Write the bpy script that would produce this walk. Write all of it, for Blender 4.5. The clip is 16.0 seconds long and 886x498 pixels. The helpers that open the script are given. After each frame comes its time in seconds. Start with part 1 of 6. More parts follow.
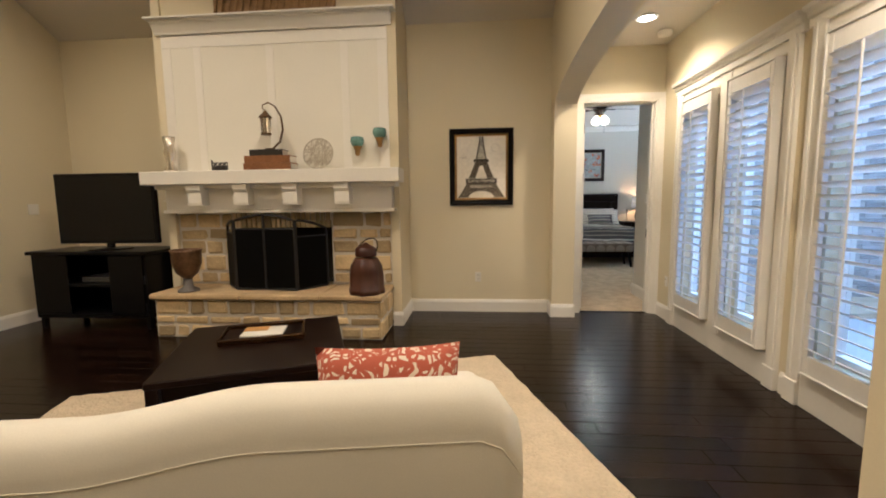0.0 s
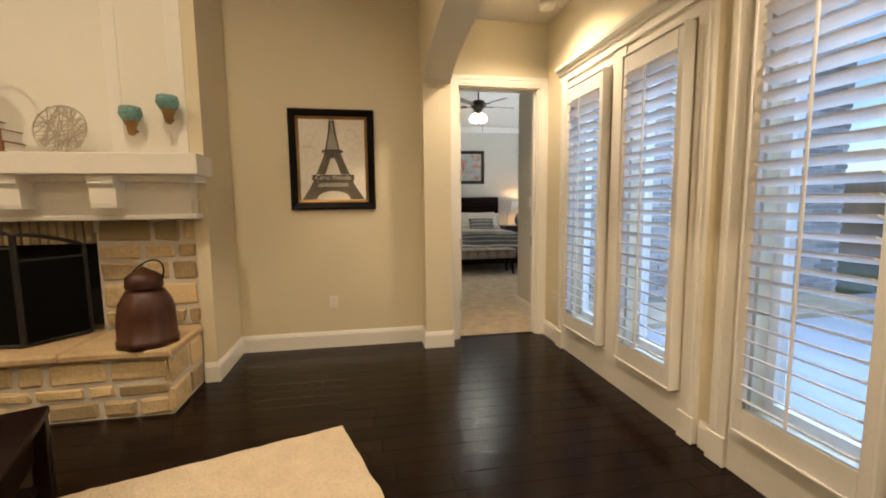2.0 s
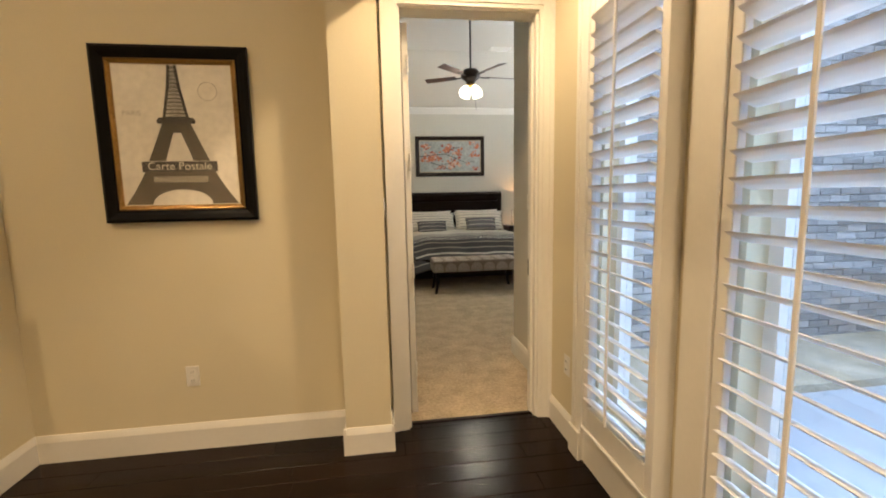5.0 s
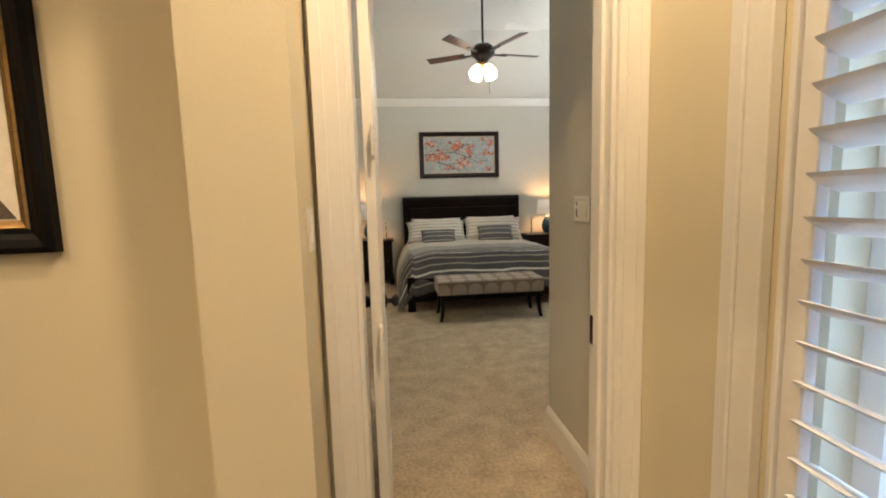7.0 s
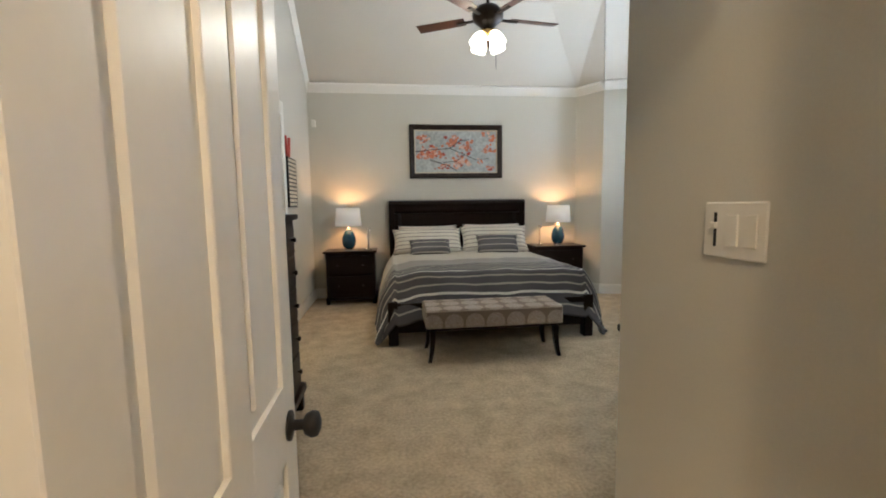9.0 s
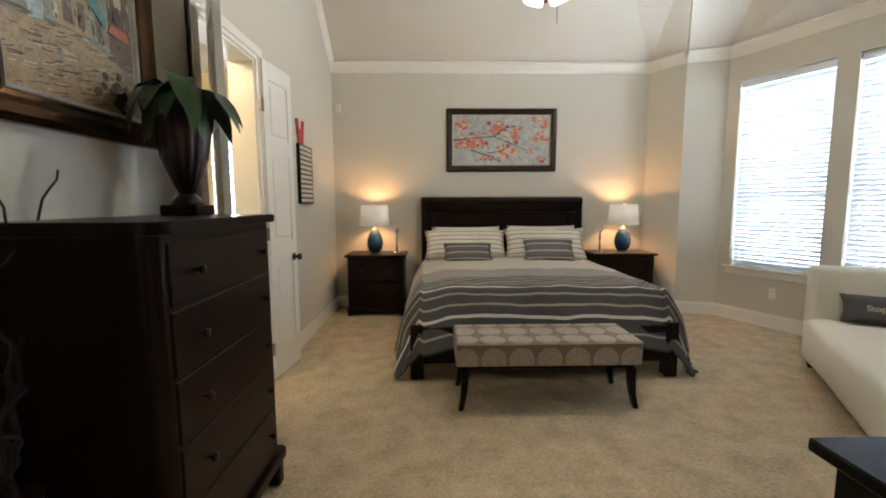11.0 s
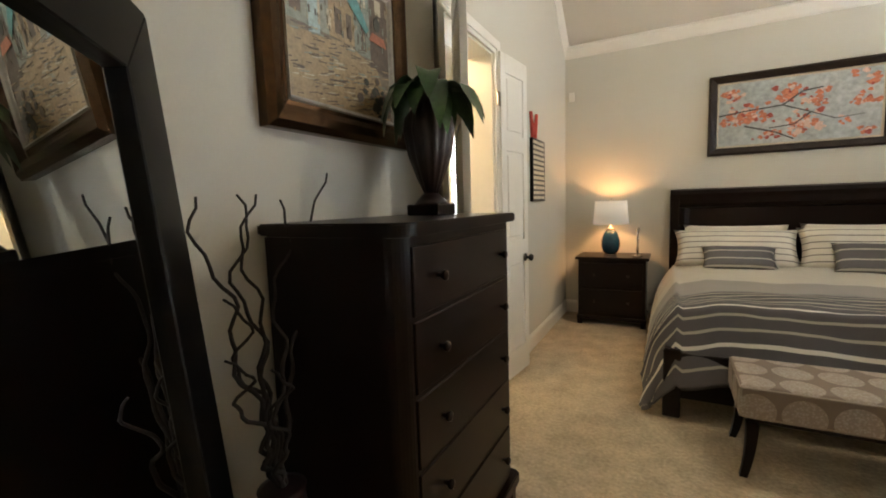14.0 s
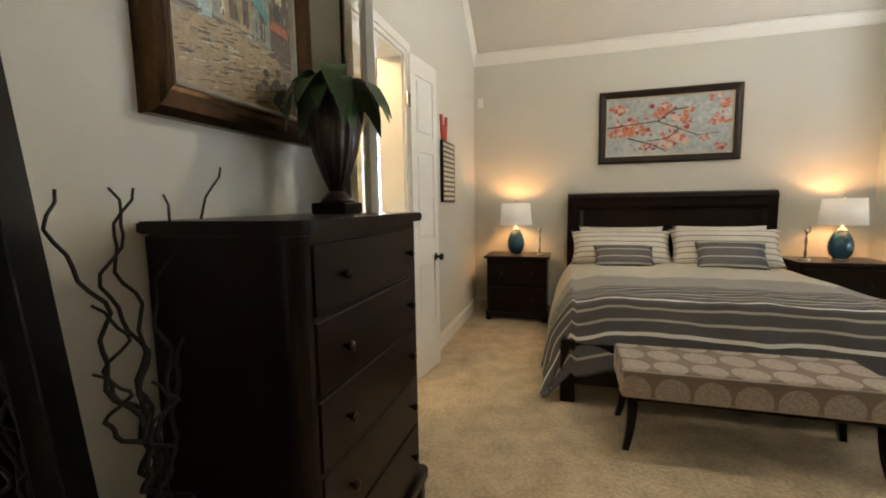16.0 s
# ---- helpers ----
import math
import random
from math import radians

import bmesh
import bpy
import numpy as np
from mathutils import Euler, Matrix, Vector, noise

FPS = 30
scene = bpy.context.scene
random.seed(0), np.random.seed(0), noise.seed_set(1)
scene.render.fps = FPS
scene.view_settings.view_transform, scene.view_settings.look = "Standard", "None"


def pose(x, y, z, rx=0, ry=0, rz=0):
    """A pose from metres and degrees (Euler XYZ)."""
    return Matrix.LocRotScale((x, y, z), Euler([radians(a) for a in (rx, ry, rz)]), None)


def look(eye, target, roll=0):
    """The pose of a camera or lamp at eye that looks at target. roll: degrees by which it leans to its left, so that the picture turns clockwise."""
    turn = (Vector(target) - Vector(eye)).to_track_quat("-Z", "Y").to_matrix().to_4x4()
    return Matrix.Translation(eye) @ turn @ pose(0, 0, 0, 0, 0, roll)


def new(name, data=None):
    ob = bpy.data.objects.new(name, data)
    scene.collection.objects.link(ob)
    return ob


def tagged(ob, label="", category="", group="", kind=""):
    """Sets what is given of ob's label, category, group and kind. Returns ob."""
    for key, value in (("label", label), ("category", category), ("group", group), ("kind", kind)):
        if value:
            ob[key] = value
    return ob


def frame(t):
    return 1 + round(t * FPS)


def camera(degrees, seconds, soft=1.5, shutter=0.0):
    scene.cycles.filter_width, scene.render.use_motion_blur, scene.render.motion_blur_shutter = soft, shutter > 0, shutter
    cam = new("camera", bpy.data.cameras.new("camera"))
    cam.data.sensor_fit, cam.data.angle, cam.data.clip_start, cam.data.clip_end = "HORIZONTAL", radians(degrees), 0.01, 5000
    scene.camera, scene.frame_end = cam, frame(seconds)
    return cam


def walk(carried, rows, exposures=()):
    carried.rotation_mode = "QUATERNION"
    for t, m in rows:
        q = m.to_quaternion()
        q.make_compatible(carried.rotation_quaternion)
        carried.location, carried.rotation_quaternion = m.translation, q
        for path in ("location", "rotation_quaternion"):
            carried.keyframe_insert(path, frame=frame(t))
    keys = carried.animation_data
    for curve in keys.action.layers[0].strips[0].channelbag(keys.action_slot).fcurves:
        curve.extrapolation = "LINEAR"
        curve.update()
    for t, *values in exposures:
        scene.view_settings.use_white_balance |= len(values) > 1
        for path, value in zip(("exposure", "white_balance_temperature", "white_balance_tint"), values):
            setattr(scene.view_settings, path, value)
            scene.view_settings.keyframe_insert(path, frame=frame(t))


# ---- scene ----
cam = camera(92.3, 16.0, soft=1.9)
PATH = [
    (0, (1.178, 0.085, 1.316), (1.005, 2.065, 1.093), -0.7),
    (0.5, (1.252, 0.383, 1.317), (1.259, 2.369, 1.086), -1.0),
    (1, (1.336, 0.637, 1.305), (1.477, 2.619, 1.083), -0.9),
    (1.5, (1.382, 0.887, 1.307), (1.654, 2.857, 1.09), -0.6),
    (2, (1.481, 1.146, 1.309), (1.827, 3.104, 1.096), -0.6),
    (2.5, (1.615, 1.354, 1.346), (1.972, 3.308, 1.113), -0.7),
    (3, (1.733, 1.679, 1.333), (2.096, 3.634, 1.115), -0.2),
    (3.5, (1.854, 1.974, 1.338), (2.215, 3.928, 1.109), -0.3),
    (6, (2.356, 3.231, 1.373), (2.581, 5.203, 1.129), -1.1),
    (6.5, (2.388, 3.556, 1.363), (2.619, 5.531, 1.145), -0.5),
    (7, (2.443, 3.845, 1.37), (2.665, 5.82, 1.147), -1.6),
    (7.5, (2.535, 4.134, 1.365), (2.747, 6.112, 1.154), -1.9),
    (8, (2.57, 4.425, 1.363), (2.798, 6.401, 1.16), -1.0),
    (8.5, (2.592, 4.695, 1.369), (2.837, 6.67, 1.166), -0.8),
    (11, (2.756, 5.85, 1.38), (2.8, 7.838, 1.164), -0.2),
    (11.5, (2.793, 5.992, 1.383), (2.688, 7.977, 1.161), -0.2),
    (12, (2.733, 6.06, 1.366), (2.491, 8.034, 1.158), -0.7),
    (12.5, (2.691, 6.099, 1.348), (2.244, 8.039, 1.15), -0.9),
    (13, (2.628, 6.126, 1.362), (1.983, 8.008, 1.158), -1.2),
    (13.5, (2.598, 6.14, 1.368), (1.78, 7.953, 1.162), -1.4),
    (14, (2.575, 6.152, 1.371), (1.645, 7.91, 1.164), -1.8),
    (14.5, (2.553, 6.168, 1.375), (1.594, 7.912, 1.171), -2.3),
    (15, (2.541, 6.178, 1.378), (1.648, 7.956, 1.169), -2.3),
    (15.5, (2.547, 6.179, 1.38), (1.799, 8.02, 1.159), -1.5),
    (16, (2.609, 6.152, 1.366), (2.046, 8.06, 1.152), -0.9),
]
EYES = [(t, look(eye, target, roll)) for t, eye, target, roll in PATH]
walk(cam, EYES, [(0, 0.15, 4900, 9), (1.5, 0.17, 5300, 9), (3.5, 0.2, 5750, 9), (6.5, 0.24, 6050, 9), (7.5, 0.26, 5700, 9), (8.5, 0.24, 5450, 9), (11, 0.26, 5900, 10), (12.5, 0.3, 6350, 10), (16, 0.34, 6250, 10)])

# ---- daylight ----
sky_world = bpy.data.worlds.new("sky")
scene.world = sky_world
sky_world.use_nodes = True
wn = sky_world.node_tree
sky = wn.nodes.new("ShaderNodeTexSky")
sky.sky_type, sky.sun_disc = "NISHITA", False
sky.sun_elevation, sky.sun_rotation = radians(30), radians(270)
wn.links.new(sky.outputs[0], wn.nodes["Background"].inputs[0])
wn.nodes["Background"].inputs[1].default_value = 0.15
sun = new("sun", bpy.data.lights.new("sun", "SUN"))
sun.data.energy, sun.data.angle, sun.data.color = 3.5, radians(0.6), (1, 0.95, 0.87)
sun.matrix_basis = look((-10, -1.5, 5.8), (0, 0, 0))

WARM = (1.0, 0.70, 0.40)


def area(name, at, to, w, h, watts, colour):
    lamp = new(name, bpy.data.lights.new(name, "AREA"))
    lamp.data.shape, lamp.data.size, lamp.data.size_y = "RECTANGLE", w, h
    lamp.data.energy, lamp.data.color = watts, colour
    lamp.matrix_basis = look(at, to)
    return lamp


def spot(name, at, watts, colour, degrees=140):
    lamp = new(name, bpy.data.lights.new(name, "SPOT"))
    lamp.data.energy, lamp.data.color, lamp.data.spot_size, lamp.data.spot_blend = watts, colour, radians(degrees), 0.7
    lamp.data.shadow_soft_size = 0.06
    lamp.matrix_basis = look(at, (at[0], at[1] + 0.001, 0))
    return lamp


def bulb(name, at, watts, colour, r=0.04):
    lamp = new(name, bpy.data.lights.new(name, "POINT"))
    lamp.data.energy, lamp.data.color, lamp.data.shadow_soft_size = watts, colour, r
    lamp.location = at
    return lamp


DAY = (0.62, 0.78, 1.0)
# unseen, added for light: every living room can, every hall can but the first
LIVING_FILL_CANS = [(-2.4, 2.6), (0.3, 2.4), (-2.4, 0.0), (0.6, -0.6)]
HALL_CANS = [(2.71, 4.35), (2.71, 1.9), (2.71, -0.4)]
for x, y in LIVING_FILL_CANS:
    spot("can_lamp", (x, y, 4.55), 210, WARM)
for x, y in HALL_CANS:
    spot("can_lamp", (x, y, 2.93), 105, WARM)
# added area lamp over the patio, brightens shutters, paving and brick like sky
area("sky_fill", (5.0, 3.3, 4.2), (3.5, 3.4, 0.5), 4.8, 2.2, 390, (0.50, 0.68, 1.0))
BAY = Vector((0.40, -0.917, 0)).normalized()
BAYN = Vector((-0.917, -0.40, 0)).normalized()
BAY0 = Vector((6.2, 10.9, 0))
for s in (0.58, 1.62, 2.66):
    c = BAY0 + BAY * s - BAYN * 0.28 + Vector((0, 0, 1.68))
    area("window_light", c, c + BAYN, 0.85, 2.0, 112, (0.88, 0.95, 1.0))
bulb("bedside_bulb", (2.02, 11.2, 1.26), 11, (1.0, 0.52, 0.20))
bulb("bedside_bulb", (5.16, 11.2, 1.26), 11, (1.0, 0.52, 0.20))
bulb("fan_bulb", (3.56, 9.0, 2.87), 36, (1.0, 0.86, 0.64), 0.03)
# added lamp without a fixture, kept behind the wall, warms the adjoining room
bulb("bath_fill", (0.75, 7.95, 2.6), 45, (1.0, 0.72, 0.4), 0.08)
area("window_light", (0.35, 11.56, 1.67), (0.35, 9, 1.67), 0.78, 1.36, 130, (0.85, 0.93, 1.0))


# ---- materials ----
def mat(name, colour, rough=0.6, metal=0.0, vary=0.12, scale=3.0, fine=60.0, bump=0.15, spec=0.5, coat=0.0, island=0.0, random=0.0, emit=0.0, stretch=(1, 1, 1), dist=0.004):
    m = bpy.data.materials.new(name)
    m.use_nodes = True
    n, l = m.node_tree.nodes, m.node_tree.links
    b = n["Principled BSDF"]
    tc, mp = n.new("ShaderNodeTexCoord"), n.new("ShaderNodeMapping")
    mp.inputs["Scale"].default_value = stretch
    l.new(tc.outputs["Object"], mp.inputs[0])
    a, f = n.new("ShaderNodeTexNoise"), n.new("ShaderNodeTexNoise")
    a.inputs["Scale"].default_value, a.inputs["Detail"].default_value = scale, 4
    f.inputs["Scale"].default_value, f.inputs["Detail"].default_value = fine, 3
    l.new(mp.outputs[0], a.inputs[0]), l.new(mp.outputs[0], f.inputs[0])
    mixed = n.new("ShaderNodeMath")
    mixed.operation = "MULTIPLY_ADD"
    l.new(f.outputs[0], mixed.inputs[0])
    mixed.inputs[1].default_value = 0.5
    half = n.new("ShaderNodeMath")
    half.operation = "MULTIPLY"
    half.inputs[1].default_value = 0.5
    l.new(a.outputs[0], half.inputs[0]), l.new(half.outputs[0], mixed.inputs[2])
    val = mixed.outputs[0]
    if random or island:
        src = n.new("ShaderNodeObjectInfo" if random else "ShaderNodeNewGeometry")
        out = src.outputs["Random"] if random else src.outputs["Random Per Island"]
        add = n.new("ShaderNodeMath")
        add.operation = "MULTIPLY_ADD"
        add.inputs[1].default_value = random or island
        l.new(out, add.inputs[0]), l.new(val, add.inputs[2])
        sub = n.new("ShaderNodeMath")
        sub.operation = "SUBTRACT"
        sub.inputs[1].default_value = (random or island) / 2
        l.new(add.outputs[0], sub.inputs[0])
        val = sub.outputs[0]
    ramp = n.new("ShaderNodeValToRGB")
    c = Vector(colour)
    ramp.color_ramp.elements[0].position, ramp.color_ramp.elements[1].position = 0.25, 0.75
    ramp.color_ramp.elements[0].color = (*(c * (1 - vary)), 1)
    ramp.color_ramp.elements[1].color = (*[min(1, v) for v in c * (1 + vary)], 1)
    l.new(val, ramp.inputs[0]), l.new(ramp.outputs[0], b.inputs["Base Color"])
    b.inputs["Roughness"].default_value, b.inputs["Metallic"].default_value = rough, metal
    b.inputs["Specular IOR Level"].default_value = spec
    b.inputs["Coat Weight"].default_value = coat
    b.inputs["Coat Roughness"].default_value = 0.15
    if bump:
        k = n.new("ShaderNodeBump")
        k.inputs["Strength"].default_value, k.inputs["Distance"].default_value = bump, dist
        l.new(mixed.outputs[0], k.inputs["Height"]), l.new(k.outputs[0], b.inputs["Normal"])
    if emit:
        b.inputs["Emission Color"].default_value = (*colour, 1)
        b.inputs["Emission Strength"].default_value = emit
    return m


def glass(name, colour=(1, 1, 1), rough=0.0):
    m = bpy.data.materials.new(name)
    m.use_nodes = True
    b = m.node_tree.nodes["Principled BSDF"]
    b.inputs["Base Color"].default_value = (*colour, 1)
    b.inputs["Roughness"].default_value, b.inputs["Transmission Weight"].default_value, b.inputs["IOR"].default_value = rough, 1.0, 1.45
    return m


WALL = mat("wall_paint", (0.69, 0.615, 0.43), 0.75, vary=0.04, scale=1.2, fine=180, bump=0.25, dist=0.002)
BEDWALL = mat("bedroom_paint", (0.60, 0.57, 0.49), 0.75, vary=0.04, scale=1.2, fine=180, bump=0.25, dist=0.002)
CEIL = mat("ceiling_paint", (0.62, 0.58, 0.50), 0.85, vary=0.03, scale=1, fine=120, bump=0.3, dist=0.002)
TRIM = mat("white_trim_paint", (0.80, 0.77, 0.70), 0.35, vary=0.03, scale=2, fine=40, bump=0.05)
SHUT = mat("shutter_paint", (0.80, 0.78, 0.74), 0.38, vary=0.03, scale=3, fine=40, bump=0.04)
PLANK = mat("dark_wood_planks", (0.009, 0.0042, 0.0026), 0.20, vary=0.5, scale=2.2, fine=26, bump=0.22, random=0.5, stretch=(1, 7, 1), dist=0.004, spec=0.17)
UNDER = mat("dark_subfloor", (0.006, 0.004, 0.003), 0.8)
CARPET = mat("beige_carpet", (0.50, 0.405, 0.275), 0.97, vary=0.42, scale=6.5, fine=48, bump=1.0, spec=0.1, dist=0.022)
RUG = mat("cream_shag_rug", (0.62, 0.52, 0.37), 0.97, vary=0.16, scale=9, fine=55, bump=1.0, spec=0.1, dist=0.03)
ESPRESSO = mat("espresso_wood", (0.0085, 0.0036, 0.0024), 0.30, vary=0.4, scale=2, fine=30, bump=0.06, stretch=(1, 1, 6), spec=0.17)
BLACKWOOD = mat("black_lacquer", (0.005, 0.0045, 0.0045), 0.33, vary=0.3, scale=3, fine=50, bump=0.03, spec=0.12)
STONE = mat("limestone", (0.52, 0.40, 0.215), 0.85, vary=0.34, scale=7, fine=45, bump=0.8, random=0.7, dist=0.012)
SLAB = mat("hearth_slab_stone", (0.50, 0.37, 0.20), 0.8, vary=0.25, scale=6, fine=50, bump=0.7, dist=0.01)
MORTAR = mat("pale_mortar", (0.60, 0.55, 0.46), 0.95, vary=0.12, scale=10, fine=90, bump=0.8, dist=0.008)
BRICK = mat("outdoor_brick", (0.40, 0.36, 0.33), 0.9, vary=0.3, scale=8, fine=60, bump=0.6, random=0.6)
BRICKS = mat("outdoor_brick_rest", (0.40, 0.36, 0.33), 0.9, vary=0.3, scale=8, fine=60, bump=0.6, island=0.6)
OUTMORTAR = mat("outdoor_mortar", (0.62, 0.60, 0.57), 0.95, bump=0.5)
PATIO = mat("patio_concrete", (0.42, 0.42, 0.42), 0.9, vary=0.15, scale=1.5, fine=40, bump=0.4)
GRASS = mat("lawn", (0.07, 0.10, 0.03), 0.95, vary=0.4, scale=3, fine=80, bump=0.8)
LINEN = mat("cream_linen", (0.74, 0.70, 0.60), 0.9, vary=0.05, scale=3, fine=220, bump=0.35, dist=0.002, spec=0.2)
BLACKIRON = mat("black_iron", (0.010, 0.009, 0.009), 0.5, vary=0.3, bump=0.1)
FIREBLACK = mat("firebox_black", (0.010, 0.009, 0.008), 0.95, vary=0.4, bump=0.4)
SCREENGLASS = mat("mesh_screen", (0.004, 0.004, 0.004), 0.5, vary=0.2, fine=300, bump=0.0, spec=0.05)
TVGLASS = mat("tv_screen", (0.003, 0.003, 0.0035), 0.15, vary=0.1, bump=0, spec=0.3)
BROWNPOT = mat("brown_glazed_wood", (0.050, 0.013, 0.005), 0.35, vary=0.5, scale=5, fine=25, bump=0.25, stretch=(1, 1, 0.3))
BRONZE = mat("dark_bronze", (0.03, 0.022, 0.016), 0.35, 0.8, vary=0.3, bump=0.05)
GOLD = mat("aged_gold", (0.32, 0.19, 0.06), 0.35, 0.8, vary=0.45, scale=9, fine=60, bump=0.2)
BRONZEFRAME = mat("bronze_gilt_frame", (0.075, 0.037, 0.014), 0.24, 0.8, vary=0.6, scale=6, fine=40, bump=0.15)
CHROME = mat("brushed_chrome", (0.62, 0.6, 0.56), 0.2, 1.0, vary=0.05, bump=0)
SILVERGLASS = mat("mercury_glass", (0.75, 0.7, 0.62), 0.15, 0.9, vary=0.3, scale=20, fine=80, bump=0.1)
TEAL = mat("teal_mosaic_glass", (0.16, 0.30, 0.27), 0.2, 0.2, vary=0.7, scale=40, fine=90, bump=0.6)
BLUECER = mat("teal_blue_ceramic", (0.012, 0.058, 0.105), 0.12, vary=0.4, scale=6, fine=40, bump=0.05, coat=0.5)
SHADE = mat("lamp_shade_linen", (0.86, 0.78, 0.66), 0.9, vary=0.05, scale=5, fine=200, bump=0.2, emit=0.15)
FANWOOD = mat("fan_blade_wood", (0.05, 0.02, 0.01), 0.35, vary=0.4, scale=3, fine=30, bump=0.05)
FANGLOW = mat("fan_light_glass", (1.0, 0.9, 0.7), 0.4, vary=0.02, bump=0, emit=3)
CANGLOW = mat("can_light_lens", (1.0, 0.84, 0.58), 0.4, vary=0.02, bump=0, emit=14)
PLASTIC = mat("white_plastic", (0.78, 0.75, 0.68), 0.35, vary=0.02, bump=0)
AGEDBRONZE = mat("aged_bronze", (0.12, 0.075, 0.035), 0.42, 0.7, vary=0.4, scale=12, fine=60, bump=0.15)
LEAF = mat("dark_green_leaf", (0.028, 0.075, 0.016), 0.4, vary=0.5, scale=8, fine=60, bump=0.3, island=0.6)
TWIG = mat("dark_twisted_willow", (0.018, 0.012, 0.010), 0.7, vary=0.4, scale=20, fine=90, bump=0.5)
PAPER = mat("white_paper", (0.75, 0.72, 0.66), 0.8, vary=0.05, bump=0.05)
BOOKBROWN = mat("brown_leather_book", (0.23, 0.095, 0.03), 0.5, vary=0.35, scale=6, fine=50, bump=0.3)
BOOKDARK = mat("dark_leather_book", (0.022, 0.017, 0.012), 0.5, vary=0.35, bump=0.3)
WICKER = mat("woven_wicker", (0.28, 0.17, 0.07), 0.8, vary=0.5, scale=18, fine=90, bump=1.0, dist=0.01)
WIRE = mat("silver_wire_mesh", (0.50, 0.45, 0.36), 0.4, 0.5, vary=0.2)
BLIND = mat("white_blind_slats", (0.78, 0.81, 0.85), 0.5, vary=0.02, bump=0)
bn, bk_links = BLIND.node_tree.nodes, BLIND.node_tree.links
thin, blend = bn.new("ShaderNodeBsdfTranslucent"), bn.new("ShaderNodeMixShader")
thin.inputs[0].default_value, blend.inputs[0].default_value = (0.80, 0.88, 1.0, 1), 0.07
bk_links.new(bn["Principled BSDF"].outputs[0], blend.inputs[1]), bk_links.new(thin.outputs[0], blend.inputs[2])
bk_links.new(blend.outputs[0], bn["Material Output"].inputs[0])
CLOTHGREY = mat("slate_cotton", (0.115, 0.11, 0.115), 0.92, vary=0.15, scale=4, fine=240, bump=0.4, dist=0.003)
REDPAINT = mat("red_painted_metal", (0.5, 0.06, 0.04), 0.5, vary=0.3, bump=0.1)
WINDOWGLASS = glass("window_glass")
PICGLASS = mat("picture_backing", (0.62, 0.57, 0.47), 0.8, vary=0.15, scale=5, fine=30, bump=0)
INK = mat("sepia_ink", (0.035, 0.028, 0.022), 0.5, vary=0.6, scale=12, fine=60, bump=0)
MIRROR = bpy.data.materials.new("silvered_mirror")
MIRROR.use_nodes = True
MIRROR.node_tree.nodes["Principled BSDF"].inputs["Metallic"].default_value = 1
MIRROR.node_tree.nodes["Principled BSDF"].inputs["Roughness"].default_value = 0.01
MIRROR.node_tree.nodes["Principled BSDF"].inputs["Base Color"].default_value = (0.85, 0.87, 0.86, 1)


def stripes(name, axis, bands, base, line, width, rough=0.92):
    """Cloth with fine woven lines at given places along one object axis."""
    m = mat(name, base, rough, vary=0.14, scale=4, fine=240, bump=0.4, dist=0.003, spec=0.2)
    n, l = m.node_tree.nodes, m.node_tree.links
    b, ramp = n["Principled BSDF"], [k for k in n if k.type == "VALTORGB"][0]
    sep = n.new("ShaderNodeSeparateXYZ")
    l.new([k for k in n if k.type == "TEX_COORD"][0].outputs["UV"], sep.inputs[0])
    last = ramp.outputs[0]
    for at, w, colour in bands:
        d = n.new("ShaderNodeMath")
        d.operation = "COMPARE"
        d.inputs[1].default_value, d.inputs[2].default_value = at, w
        l.new(sep.outputs[axis], d.inputs[0])
        mix = n.new("ShaderNodeMix")
        mix.data_type = "RGBA"
        l.new(d.outputs[0], mix.inputs["Factor"]), l.new(last, mix.inputs[6])
        mix.inputs[7].default_value = (*colour, 1)
        last = mix.outputs[2]
    l.new(last, b.inputs["Base Color"])
    return m


# ---- mesh helpers ----
PLACED = {}


def thing(name, at, label, category, group="", rz=0.0):
    """An empty at the thing's base; its parts are written in world places, or round its base when rz is used."""
    ob = new(name)
    ob.empty_display_size = 0.1
    ob.matrix_basis = pose(*at, 0, 0, rz)
    PLACED[ob.name] = ob.matrix_basis.copy()
    return tagged(ob, label, category, group)


def link(name, bm, material, smooth=False):
    me = bpy.data.meshes.new(name)
    bmesh.ops.recalc_face_normals(bm, faces=bm.faces)
    bm.to_mesh(me)
    bm.free()
    me.materials.append(material)
    if smooth:
        for p in me.polygons:
            p.use_smooth = True
    return new(name, me)


def part(name, bm, material, parent, label="", smooth=False, local=False):
    ob = link(name, bm, material, smooth)
    ob.parent = parent
    if not local and parent.name in PLACED:
        ob.matrix_parent_inverse = PLACED[parent.name].inverted()
    if label:
        tagged(ob, label)
    return ob


def structure(name, bm, material, label, category, smooth=False):
    return tagged(link(name, bm, material, smooth), label, category, kind="structure")


def box(bm, x0, x1, y0, y1, z0, z1, bevel=0.0, seg=1, m=None):
    r = bmesh.ops.create_cube(bm, size=1)
    vs = r["verts"]
    for v in vs:
        v.co = Vector(((x0 + x1) / 2 + v.co.x * (x1 - x0), (y0 + y1) / 2 + v.co.y * (y1 - y0), (z0 + z1) / 2 + v.co.z * (z1 - z0)))
    if bevel:
        es = list({e for v in vs for e in v.link_edges})
        r = bmesh.ops.bevel(bm, geom=es, offset=bevel, segments=seg, affect="EDGES", profile=0.5)
        vs = list({v for f in r["faces"] for v in f.verts} | {v for v in vs if v.is_valid})
    if m is not None:
        bmesh.ops.transform(bm, matrix=m, verts=vs)
    return vs


